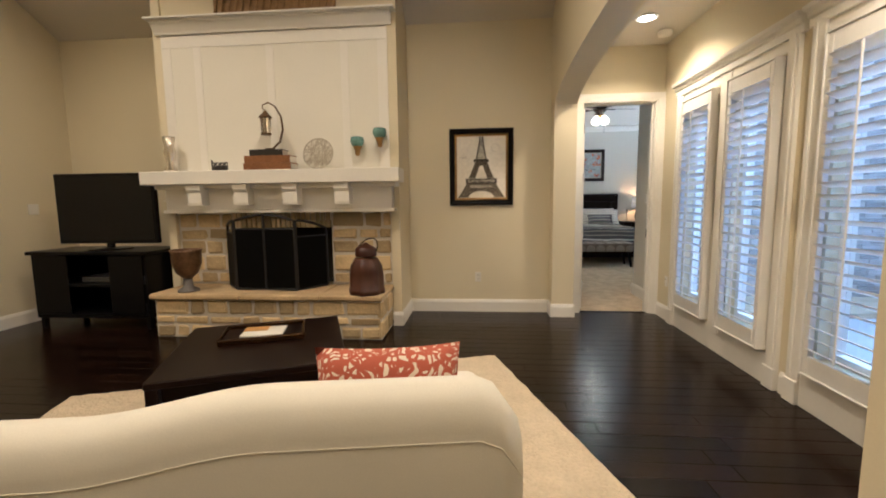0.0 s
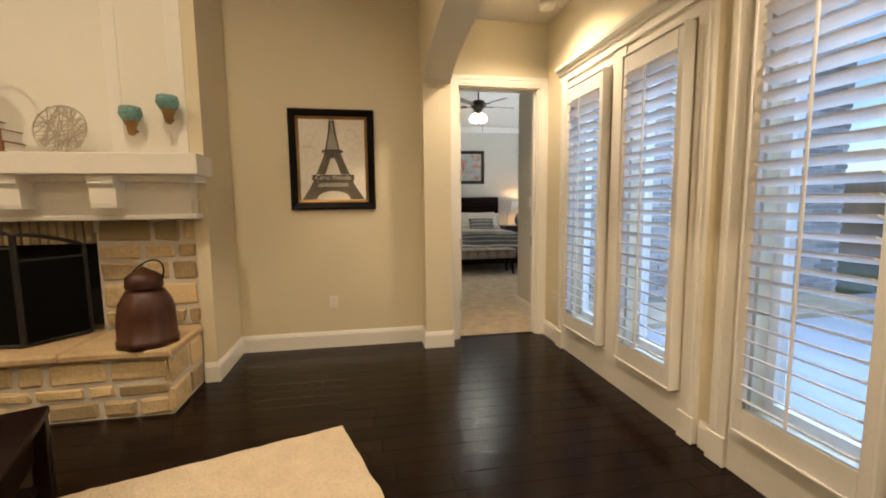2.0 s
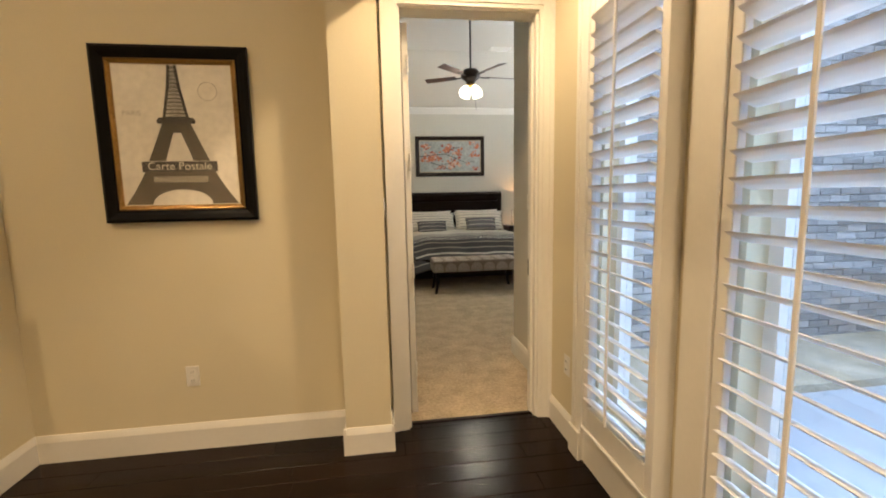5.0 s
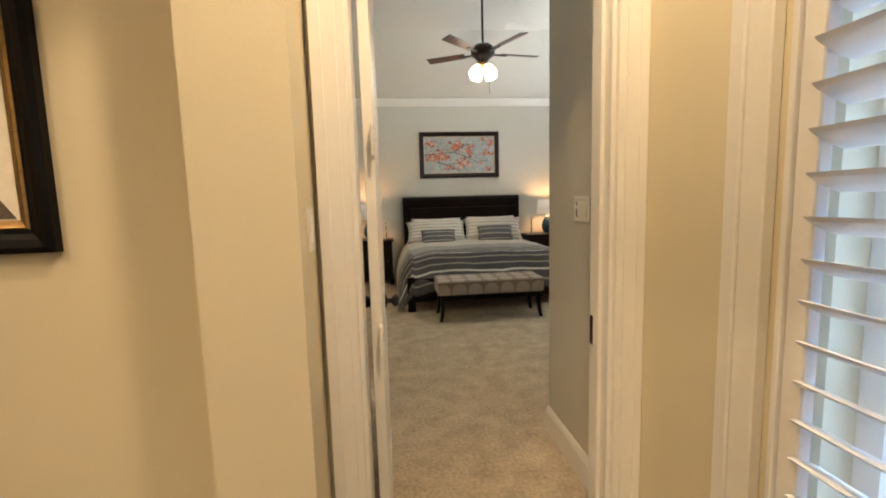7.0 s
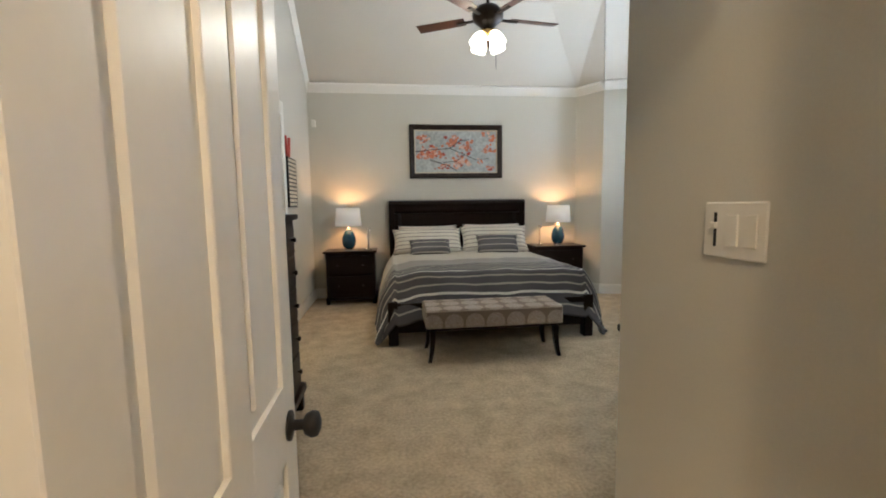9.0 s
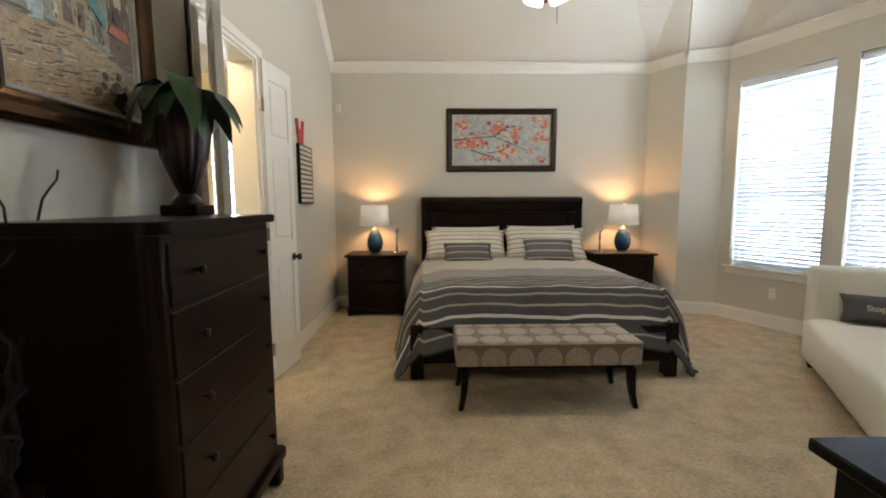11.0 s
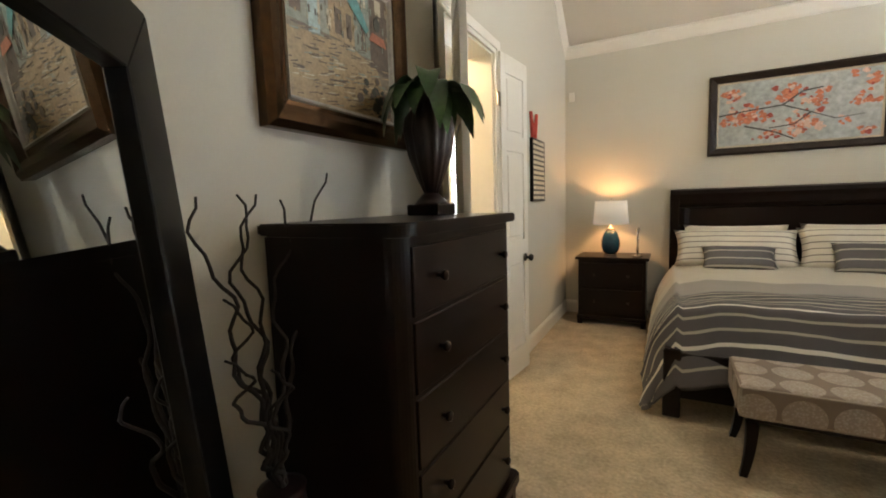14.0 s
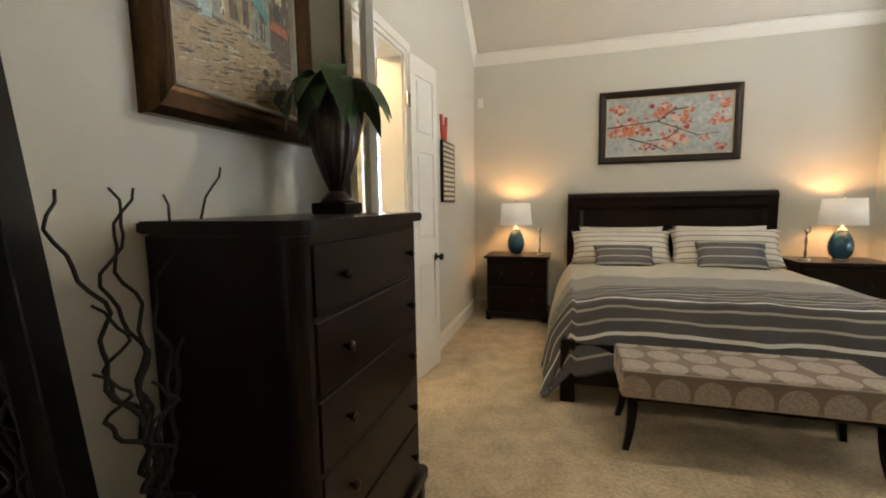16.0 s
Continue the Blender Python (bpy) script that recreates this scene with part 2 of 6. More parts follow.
def one(x0, x1, y0, y1, z0, z1, bevel=0.0, seg=1, m=None):
    bm = bmesh.new()
    box(bm, x0, x1, y0, y1, z0, z1, bevel, seg, m)
    return bm


def lathe(profile, at=(0, 0, 0), n=24, bm=None, flute=0.0, flutes=12):
    bm = bm or bmesh.new()
    rings = []
    for r, z in profile:
        ring = []
        for i in range(n):
            a = 2 * math.pi * i / n
            rr = r * (1 + flute * math.cos(flutes * a)) if flute else r
            ring.append(bm.verts.new((at[0] + rr * math.cos(a), at[1] + rr * math.sin(a), at[2] + z)))
        rings.append(ring)
    for a, b in zip(rings, rings[1:]):
        for i in range(n):
            bm.faces.new((a[i], a[(i + 1) % n], b[(i + 1) % n], b[i]))
    for ring in (rings[0], rings[-1]):
        bm.faces.new(ring)
    return bm


def tube(points, radii, n=8, bm=None):
    bm = bm or bmesh.new()
    pts = [Vector(p) for p in points]
    rings = []
    for i, p in enumerate(pts):
        d = (pts[min(i + 1, len(pts) - 1)] - pts[max(i - 1, 0)]).normalized()
        u = d.orthogonal().normalized() if not rings else (u - d * u.dot(d)).normalized()
        w = d.cross(u)
        r = radii[i] if isinstance(radii, (list, tuple)) else radii
        rings.append([bm.verts.new(p + (u * math.cos(2 * math.pi * k / n) + w * math.sin(2 * math.pi * k / n)) * r) for k in range(n)])
    for a, b in zip(rings, rings[1:]):
        for k in range(n):
            bm.faces.new((a[k], a[(k + 1) % n], b[(k + 1) % n], b[k]))
    bm.faces.new(rings[0][::-1]), bm.faces.new(rings[-1])
    return bm


def prism(outline, axis, lo, hi, bm=None):
    """A flat outline drawn out along x, y or z."""
    bm = bm or bmesh.new()
    def place(p, d):
        return {"x": (d, p[0], p[1]), "y": (p[0], d, p[1]), "z": (p[0], p[1], d)}[axis]
    a = [bm.verts.new(place(p, lo)) for p in outline]
    b = [bm.verts.new(place(p, hi)) for p in outline]
    bm.faces.new(a), bm.faces.new(b[::-1])
    for i in range(len(a)):
        bm.faces.new((a[i], b[i], b[(i + 1) % len(a)], a[(i + 1) % len(a)]))
    return bm


def moulding(p, q, out, profile, bm=None):
    """A profile of (outwards, up) points swept straight from p to q; out is the direction off the wall."""
    bm = bm or bmesh.new()
    p, q, out = Vector(p), Vector(q), Vector(out).normalized()
    a = [bm.verts.new(p + out * o + Vector((0, 0, z))) for o, z in profile]
    b = [bm.verts.new(q + out * o + Vector((0, 0, z))) for o, z in profile]
    bm.faces.new(a), bm.faces.new(b[::-1])
    for i in range(len(a)):
        bm.faces.new((a[i], b[i], b[(i + 1) % len(a)], a[(i + 1) % len(a)]))
    return bm


def pillow_mesh(w, h, d, n=14, seed=0):
    """A stuffed cushion round the origin, w along x, h along z, with pinched corners and creases; with a uv across it."""
    bm = bmesh.new()
    uv = bm.loops.layers.uv.new("uv")
    sides = []
    for s in (-1, 1):
        grid = []
        for j in range(n + 1):
            row = []
            for i in range(n + 1):
                u, v = 2 * i / n - 1, 2 * j / n - 1
                puff = (max(0, 1 - u ** 4) * max(0, 1 - v ** 4)) ** 0.5
                pinch = 1 - 0.07 * (abs(u) ** 3 * (1 - v * v) + 0) - 0.0
                pz = 1 - 0.10 * (1 - u * u) * abs(v) ** 3 * 0.6
                wr = noise.noise((u * 2.3 + seed, v * 2.3, s)) * 0.10 * puff
                row.append((bm.verts.new((u * w / 2 * pinch, s * d / 2 * (puff + wr), v * h / 2 * pz)), (i / n, j / n)))
            grid.append(row)
        sides.append(grid)
        for j in range(n):
            for i in range(n):
                q = [grid[j][i], grid[j][i + 1], grid[j + 1][i + 1], grid[j + 1][i]]
                f = bm.faces.new([k[0] for k in q])
                for lp, k in zip(f.loops, q):
                    lp[uv].uv = k[1]
    bmesh.ops.remove_doubles(bm, verts=bm.verts, dist=1e-5)
    return bm
# ---- structure ----
BASE = [(0, 0), (0.016, 0), (0.016, 0.115), (0.010, 0.135), (0.004, 0.15), (0, 0.15)]
CROWN = [(0, -0.12), (0.012, -0.12), (0.02, -0.10), (0.07, -0.03), (0.09, -0.02), (0.09, 0), (0, 0)]


def baseboard(p, q, out):
    structure("baseboard", moulding(p, q, out, BASE), TRIM, "white painted tall baseboard along the wall", "baseboard")


def crown(p, q, out):
    structure("trim", moulding(p, q, out, CROWN), TRIM, "white painted crown moulding under the ceiling", "crown moulding")


# living room shell
bm = one(-4.1, 2.325, 5.09, 5.21, 0, 5.2)
box(bm, 2.325, 3.115, 5.09, 5.21, 2.38, 5.2)
box(bm, 3.115, 3.5, 5.09, 5.21, 0, 5.2)
structure("wall_north", bm, WALL, "warm beige painted living room wall with a doorway", "wall")
structure("wall_west", one(-4.1, -3.92, -3.0, 5.09, 0, 5.2), WALL, "warm beige painted side wall", "wall")
structure("wall_south", one(-4.1, 3.5, -3.15, -3.0, 0, 5.2), WALL, "warm beige painted wall closing the living room", "wall")
# window wall with four tall openings
OPEN = [(4.01, 4.495), (3.23, 3.72), (2.24, 2.75), (1.465, 1.975)]
bm = bmesh.new()
edges = [5.09] + [v for a, b in OPEN for v in (b, a)] + [-3.0]
for hi, lo in zip(edges[::2], edges[1::2]):
    box(bm, 3.2, 3.35, lo, hi, 0, 5.2)
for a, b in OPEN:
    box(bm, 3.2, 3.35, a, b, 0, 0.33), box(bm, 3.2, 3.35, a, b, 2.16, 5.2)
structure("wall_east", bm, WALL, "warm beige painted wall with tall shuttered windows", "wall")

# arched wall between living room and gallery
arch = []
for i in range(33):
    a = math.pi * i / 32
    arch.append((2.94 + 1.94 * math.cos(a), 2.29 + 0.26 * math.sin(a) ** 0.8))
outline = [(5.09, 0), (5.09, 5.2), (-3.0, 5.2), (-3.0, 0), (1.0, 0)] + arch[::-1] + [(4.88, 0)]
structure("wall_arch", prism(outline, "x", 1.98, 2.22), WALL, "beige plaster wall with a wide flat arch", "wall")
structure("ceiling_gallery", one(2.22, 3.2, -3.0, 5.09, 2.97, 3.1), CEIL, "beige painted flat gallery ceiling", "ceiling")
bm = prism([(5.09, 3.30), (2.9, 4.6), (-3.0, 4.6), (-3.0, 4.75), (2.9, 4.75), (5.09, 3.45)], "x", -3.92, 1.98)
structure("ceiling_living", bm, CEIL, "beige painted vaulted living room ceiling", "ceiling")
# chimney breast
bm = one(-2.22, 0.35, 4.66, 5.09, 0, 4.2)
box(bm, 0.26, 0.35, 4.47, 4.66, 0, 4.2), box(bm, -2.22, -2.13, 4.47, 4.66, 0, 4.2)
box(bm, -2.13, 0.26, 4.5, 4.66, 3.1, 4.2)
structure("wall_chimney", bm, WALL, "beige painted chimney breast", "wall")

baseboard((0.35, 5.09, 0), (1.98, 5.09, 0), (0, -1, 0))
baseboard((0.35, 4.47, 0), (0.35, 5.09, 0), (1, 0, 0))
baseboard((0.26, 4.47, 0), (0.366, 4.47, 0), (0, -1, 0))
baseboard((-3.92, 5.09, 0), (-2.22, 5.09, 0), (0, -1, 0))
baseboard((-3.92, -3, 0), (-3.92, 5.09, 0), (1, 0, 0))
baseboard((1.98, 4.864, 0), (1.98, 5.09, 0), (-1, 0, 0))
baseboard((1.964, 4.88, 0), (2.236, 4.88, 0), (0, -1, 0))
baseboard((2.22, 4.864, 0), (2.22, 5.09, 0), (1, 0, 0))
baseboard((1.964, 1.0, 0), (2.236, 1.0, 0), (0, 1, 0))
baseboard((1.98, -3, 0), (1.98, 1.016, 0), (-1, 0, 0))
baseboard((2.22, -3, 0), (2.22, 1.016, 0), (1, 0, 0))
for lo, hi in ((4.74, 5.09), (2.97, 3.03), (-3, 1.2)):
    baseboard((3.2, lo, 0), (3.2, hi, 0), (-1, 0, 0))


def casing(name, x0, x1, y, z, face, w=0.09, t=0.022):
    """Stepped door casing on a wall that faces along y."""
    bm = bmesh.new()
    for k, (i, o) in enumerate(((0.0, t), (0.022, t + 0.007), (0.06, t + 0.014))):
        lo, hi = sorted((y, y + face * o))
        box(bm, x0 - w, x0 - i, lo, hi, 0, z + w), box(bm, x1 + i, x1 + w - 0.005, lo, hi, 0, z + w)
        box(bm, x0 - i, x1 + i, lo, hi, z + i, z + w)
    return structure(name, bm, TRIM, "white painted stepped door casing", "door casing")


casing("door_casing", 2.327, 3.113, 5.09, 2.378, -1)
casing("door_casing", 2.327, 3.113, 5.21, 2.378, 1)
bm = one(2.325, 2.34, 5.088, 5.212, 0, 2.365)
box(bm, 3.10, 3.115, 5.088, 5.212, 0, 2.365), box(bm, 2.325, 3.115, 5.088, 5.212, 2.365, 2.38)
box(bm, 3.088, 3.10, 5.13, 5.165, 0, 2.365)
structure("door_jamb", bm, TRIM, "white painted door jamb with a stop", "door jamb")
structure("strike_plate", one(3.096, 3.0985, 5.175, 5.205, 0.87, 0.97, 0.001), BRONZE, "dark bronze strike plate on the door jamb", "strike plate")

# bedroom shell
bm = one(1.3, 1.47, 5.21, 8.30, 0, 5.2)
box(bm, 1.3, 1.47, 8.30, 9.06, 2.41, 5.2), box(bm, 1.3, 1.47, 9.06, 11.62, 0, 5.2)
structure("wall_bedroom_west", bm, BEDWALL, "pale beige bedroom wall with a double doorway", "wall")
structure("wall_bedroom_north", one(1.3, 5.6, 11.475, 11.62, 0, 5.2), BEDWALL, "pale beige bedroom wall behind the bed", "wall")
structure("wall_bedroom_jog", prism([(5.55, 11.475), (5.78, 11.05), (6.2, 10.9), (6.35, 11.1), (5.75, 11.62), (5.6, 11.62)], "z", 0, 5.2), BEDWALL, "pale beige wall return beside the bay", "wall")
structure("wall_passage", one(3.31, 3.47, 5.21, 6.16, 0, 5.2), BEDWALL, "pale beige wall beside the bedroom door", "wall")
structure("wall_bedroom_south", one(3.47, 7.6, 6.06, 6.16, 0, 5.2), BEDWALL, "pale beige bedroom wall", "wall")
structure("wall_bedroom_entry", one(3.2, 3.31, 5.21, 5.30, 0, 3.2), BEDWALL, "short beige wall beside the door", "wall")


def bay_box(bm, s0, s1, d0, d1, z0, z1, bevel=0.0):
    """A box along the bay wall: s along it, d into the room from its inner face."""
    m = Matrix((( BAY.x, BAYN.x, 0, BAY0.x), (BAY.y, BAYN.y, 0, BAY0.y), (0, 0, 1, 0), (0, 0, 0, 1)))
    return box(bm, s0, s1, d0, d1, z0, z1, bevel, 1, m)


BAYWIN = [(0.14, 1.01), (1.18, 2.05), (2.22, 3.09)]
bm = bmesh.new()
stops = [0.0] + [v for w in BAYWIN for v in w] + [3.3]
for a, b in zip(stops[::2], stops[1::2]):
    bay_box(bm, a, b, -0.16, 0, 0, 5.2)
for a, b in BAYWIN:
    bay_box(bm, a, b, -0.16, 0, 0, 0.64), bay_box(bm, a, b, -0.16, 0, 2.74, 5.2)
structure("wall_bay", bm, BEDWALL, "pale beige bay wall with tall windows", "wall")
structure("wall_bedroom_east", one(7.5, 7.65, 6.06, 8.0, 0, 5.2), BEDWALL, "pale beige bedroom wall", "wall")

# bedroom ceiling: slope over the bed, a hip by the bay, and a flat
bm = bmesh.new()
ZC, ZF = 3.14, 3.95
def face(*pts):
    bm.faces.new([bm.verts.new(p) for p in pts])
V, P, Q, D, R = (4.72, 10.46, ZF), (5.28, 10.12, ZF), (5.95, 9.9, ZF), (7.5, 7.9, ZC), (6.6, 7.6, ZF)
A, B, C = (5.55, 11.475, ZC), (5.78, 11.05, ZC), (6.2, 10.9, ZC)
face((1.3, 11.62, ZC - 0.11), (5.6, 11.62, ZC - 0.11), A, V, (1.3, 10.46, ZF))
face(A, B, P, V), face(B, C, Q, P), face(C, D, R, Q), face(D, (7.5, 6.1, ZC), (6.6, 6.1, ZF), R)
face((1.3, 10.46, ZF), V, P, Q, R, (6.6, 6.1, ZF), (6.6, 5.2, ZF), (1.3, 5.2, ZF))
ceiling = structure("ceiling_bedroom", bm, CEIL, "pale vaulted bedroom ceiling with sloped sides", "ceiling")
sol = ceiling.modifiers.new("thickness", "SOLIDIFY")
sol.thickness, sol.offset = 0.08, 0
# unseen deck added against light leaks, cut back to leave patio and bay open
bm = one(-4.2, 3.4, -3.2, 5.21, 5.2, 5.35)
box(bm, -1.7, 3.5, 5.21, 6.06, 5.2, 5.35), box(bm, -1.7, 6.1, 6.06, 11.8, 5.2, 5.35)
structure("roof", bm, UNDER, "unseen plain roof deck that keeps daylight out of the house", "roof")

crown((1.47, 11.475, ZC), (5.55, 11.475, ZC), (0, -1, 0))
crown((5.55, 11.475, ZC), (5.78, 11.05, ZC), (-0.88, -0.48, 0))
crown((5.78, 11.05, ZC), (6.2, 10.9, ZC), (-0.34, -0.94, 0))
crown(BAY0 + Vector((0, 0, ZC)), BAY0 + BAY * 3.3 + Vector((0, 0, ZC)), BAYN)
crown((1.47, 11.475, ZC), (1.47, 10.46, ZF - 0.02), (1, 0, 0))
crown((1.47, 10.46, ZF), (1.47, 5.21, ZF), (1, 0, 0))
for p, q, o in (((1.47, 9.14, 0), (1.47, 11.475, 0), (1, 0, 0)), ((1.47, 5.21, 0), (1.47, 8.21, 0), (1, 0, 0)), ((1.47, 11.475, 0), (5.55, 11.475, 0), (0, -1, 0)),
                ((5.55, 11.475, 0), (5.78, 11.05, 0), (-0.88, -0.48, 0)), ((5.78, 11.05, 0), (6.2, 10.9, 0), (-0.34, -0.94, 0)),
                ((6.2, 10.9, 0), tuple(BAY0 + BAY * 3.3), tuple(BAYN)), ((3.31, 5.30, 0), (3.31, 6.176, 0), (-1, 0, 0)), ((3.31, 6.16, 0), (7.5, 6.16, 0), (0, 1, 0))):
    baseboard(p, q, o)

structure("floor_carpet", one(1.3, 7.6, 5.15, 11.62, -0.08, 0.0), CARPET, "beige cut-pile bedroom carpet", "carpet")
structure("floor_bath", one(-1.6, 1.3, 7.6, 11.6, -0.08, -0.004), CARPET, "beige floor of the adjoining room", "floor")
# adjoining room
bm = one(-1.6, -1.45, 7.6, 11.6, 0, 3.1)
box(bm, -1.45, 1.3, 7.5, 7.6, 0, 3.1)
structure("wall_bath_sides", bm, WALL, "warm painted walls of the adjoining room", "wall")
bm = one(-1.45, -0.05, 11.4, 11.6, 0, 3.1)
box(bm, 0.75, 1.3, 11.4, 11.6, 0, 3.1), box(bm, -0.05, 0.75, 11.4, 11.6, 0, 0.95), box(bm, -0.05, 0.75, 11.4, 11.6, 2.38, 3.1)
structure("wall_bath_north", bm, WALL, "warm painted wall with a window", "wall")
structure("ceiling_bath", one(-1.6, 1.3, 7.5, 11.6, 3.0, 3.1), CEIL, "pale flat ceiling of the adjoining room", "ceiling")

# outdoors
structure("ground", one(-60, 60, -60, 70, -0.35, -0.12), GRASS, "lawn ground round the house", "ground")
structure("patio", one(3.36, 9.5, -4, 6.06, -0.12, -0.06), PATIO, "grey concrete patio slab", "patio")
structure("backdrop", one(13.0, 13.2, -12, 20, -0.12, 1.9), mat("fence_wood", (0.20, 0.15, 0.11), 0.9, vary=0.3, scale=3, fine=30, stretch=(1, 6, 1)), "weathered wooden garden fence", "fence")

# double doorway casing
bm = bmesh.new()
for k, (i, o) in enumerate(((0.0, 0.02), (0.03, 0.03))):
    box(bm, 1.47, 1.47 + o, 8.21, 8.30 - i, 0, 2.50), box(bm, 1.47, 1.47 + o, 9.06 + i, 9.15, 0, 2.50), box(bm, 1.47, 1.47 + o, 8.30 - i, 9.06 + i, 2.41 + i, 2.50)
box(bm, 1.29, 1.472, 8.30, 8.315, 0, 2.41), box(bm, 1.29, 1.472, 9.045, 9.06, 0, 2.41), box(bm, 1.29, 1.472, 8.315, 9.045, 2.395, 2.41)
structure("door_casing", bm, TRIM, "white painted casing of the double doorway", "door casing")


def panel_door(name, w, h, at, rz, label, knob=None, hinges=(0.25, 1.15, 2.1), rows=((0.22, 0.92), (1.08, 1.75), (1.87, 2.22)), cols=2, side=1):
    """A moulded panel door hung at its local origin, reaching along local x."""
    door = thing(name, at, label, "door", rz=rz)
    t = 0.036
    bm = bmesh.new()
    m = 0.095 if w > 0.6 else 0.075
    pw = (w - m * (cols + 1)) / cols
    spans = [(m + k * (pw + m), m + k * (pw + m) + pw) for k in range(cols)]
    xs = [0.0] + [v for s in spans for v in s] + [w]
    for a, b in zip(xs[::2], xs[1::2]):
        box(bm, a, b, -t / 2, t / 2, 0.012, h, 0.002)
    zs = [0.012] + [v for r in rows for v in r] + [h]
    for a, b in spans:
        for lo, hi in zip(zs[::2], zs[1::2]):
            box(bm, a - 0.001, b + 0.001, -t / 2, t / 2, lo, hi)
    part("door_frame", bm, TRIM, door, local=True)
    for a, b in spans:
        for lo, hi in rows:
            bm = one(a, b, -t / 2 + 0.010, t / 2 - 0.010, lo, hi)
            box(bm, a + 0.03, b - 0.03, -t / 2 + 0.003, t / 2 - 0.003, lo + 0.03, hi - 0.03, 0.006)
            part("panel", bm, TRIM, door, local=True)
    if knob:
        for s in (-1, 1):
            m4 = pose(w - 0.065, s * t / 2, knob, -90 * s, 0, 0)
            bm = lathe([(0.032, 0), (0.032, 0.006), (0.012, 0.010), (0.011, 0.030), (0.022, 0.036), (0.029, 0.050), (0.026, 0.062), (0.012, 0.068)], n=20)
            bmesh.ops.transform(bm, matrix=m4, verts=bm.verts)
            part("door_knob", bm, BLACKIRON, door, "black round door knob", smooth=True, local=True)
    for z in hinges:
        bm = one(-0.045, 0.004, -t / 2 + 0.004, -t / 2 + 0.009, z - 0.05, z + 0.05, 0.001)
        for k in range(5):
            box(bm, -0.014, -0.002, -t / 2 - 0.003, -t / 2 + 0.008, z - 0.048 + k * 0.0195, z - 0.031 + k * 0.0195, 0.003)
        part("hinge", bm, CHROME if h > 2.36 else TRIM, door, local=True)
    return door


panel_door("entry_door", 0.70, 2.35, (2.372, 5.243, 0), 90.5, "white moulded panel door standing open into the bedroom", knob=0.90, hinges=(0.3, 0.92, 1.57, 2.12), rows=((0.22, 0.84), (1.0, 2.18)))
panel_door("closet_door", 0.45, 2.43, (1.50, 9.10, 0), 83, "narrow white panel door folded back to the wall", knob=0.93, cols=1, rows=((0.22, 0.92), (1.08, 1.75), (1.87, 2.30)))
panel_door("closet_door", 0.46, 2.43, (1.538, 8.328, 0), -60, "narrow white panel door standing open beside the dresser", knob=0.93, cols=1, rows=((0.22, 0.92), (1.08, 1.75), (1.87, 2.30)))

# ---- windows and shutters ----
def shutter(y0, y1, z0, z1):
    """A plantation shutter in its deep box frame, on the gallery side of the window wall; y0 to y1 and z0 to z1 bound the louvres."""
    ob = thing("plantation_shutter", (3.16, (y0 + y1) / 2, z0 - 0.13), "white painted plantation shutter with tilted open louvres", "shutter", "gallery shutters")
    a, b, lo, hi = y0 - 0.055, y1 + 0.055, z0 - 0.125, z1 + 0.12
    bm = bmesh.new()
    box(bm, 3.125, 3.199, a, a + 0.012, lo, hi, 0.002), box(bm, 3.125, 3.199, b - 0.012, b, lo, hi, 0.002)
    box(bm, 3.125, 3.199, a + 0.012, b - 0.012, lo, lo + 0.012, 0.002), box(bm, 3.125, 3.199, a + 0.012, b - 0.012, hi - 0.012, hi, 0.002)
    part("box_frame", bm, SHUT, ob)
    for p, q in ((a + 0.014, y0), (y1, b - 0.014)):
        part("stile", one(3.132, 3.16, p, q, lo + 0.014, hi - 0.014, 0.003), SHUT, ob)
    part("rail", one(3.132, 3.16, y0 + 0.0005, y1 - 0.0005, lo + 0.014, z0, 0.003), SHUT, ob)
    part("rail", one(3.132, 3.16, y0 + 0.0005, y1 - 0.0005, z1, hi - 0.014, 0.003), SHUT, ob)
    n = 25
    step = (z1 - z0) / n
    prof = [(-0.041, 0), (-0.030, 0.004), (0, 0.0055), (0.030, 0.004), (0.041, 0), (0.030, -0.004), (0, -0.0055), (-0.030, -0.004)]
    bm = prism(prof, "y", -(y1 - y0) / 2 + 0.002, (y1 - y0) / 2 - 0.002)
    bmesh.ops.rotate(bm, verts=bm.verts, cent=(0, 0, 0), matrix=Matrix.Rotation(radians(24), 3, "Y"))
    first = part("louvre", bm, SHUT, ob)
    mesh = first.data
    for k in range(n):
        lv = first if k == 0 else new("louvre", mesh)
        lv.parent, lv.matrix_parent_inverse = ob, PLACED[ob.name].inverted()
        lv.location = (3.146, (y0 + y1) / 2, z0 + step * (k + 0.5))
    part("tilt_rod", one(3.092, 3.102, (y0 + y1) / 2 - 0.006, (y0 + y1) / 2 + 0.006, z0 + 0.03, z1 - 0.02, 0.002), SHUT, ob)
    return ob


SL = [(4.03, 4.475), (3.25, 3.70), (2.26, 2.73), (1.485, 1.955)]
for a, b in SL:
    shutter(a, b, 0.365, 2.12)
for k, (a, b) in enumerate(OPEN):
    win = thing("window_%d" % (k + 1), (3.3, (a + b) / 2, 0.33), "tall white framed window behind a shutter", "window")
    win["kind"] = "structure"
    bm = one(3.27, 3.33, a, a + 0.045, 0.33, 2.16)
    box(bm, 3.27, 3.33, b - 0.045, b, 0.33, 2.16), box(bm, 3.27, 3.33, a + 0.045, b - 0.045, 0.33, 0.385), box(bm, 3.27, 3.33, a + 0.045, b - 0.045, 2.105, 2.16)
    part("window_frame", bm, TRIM, win)
    pane = part("pane", one(3.298, 3.302, a + 0.045, b - 0.045, 0.385, 2.105), WINDOWGLASS, win)
    pane.visible_shadow = False
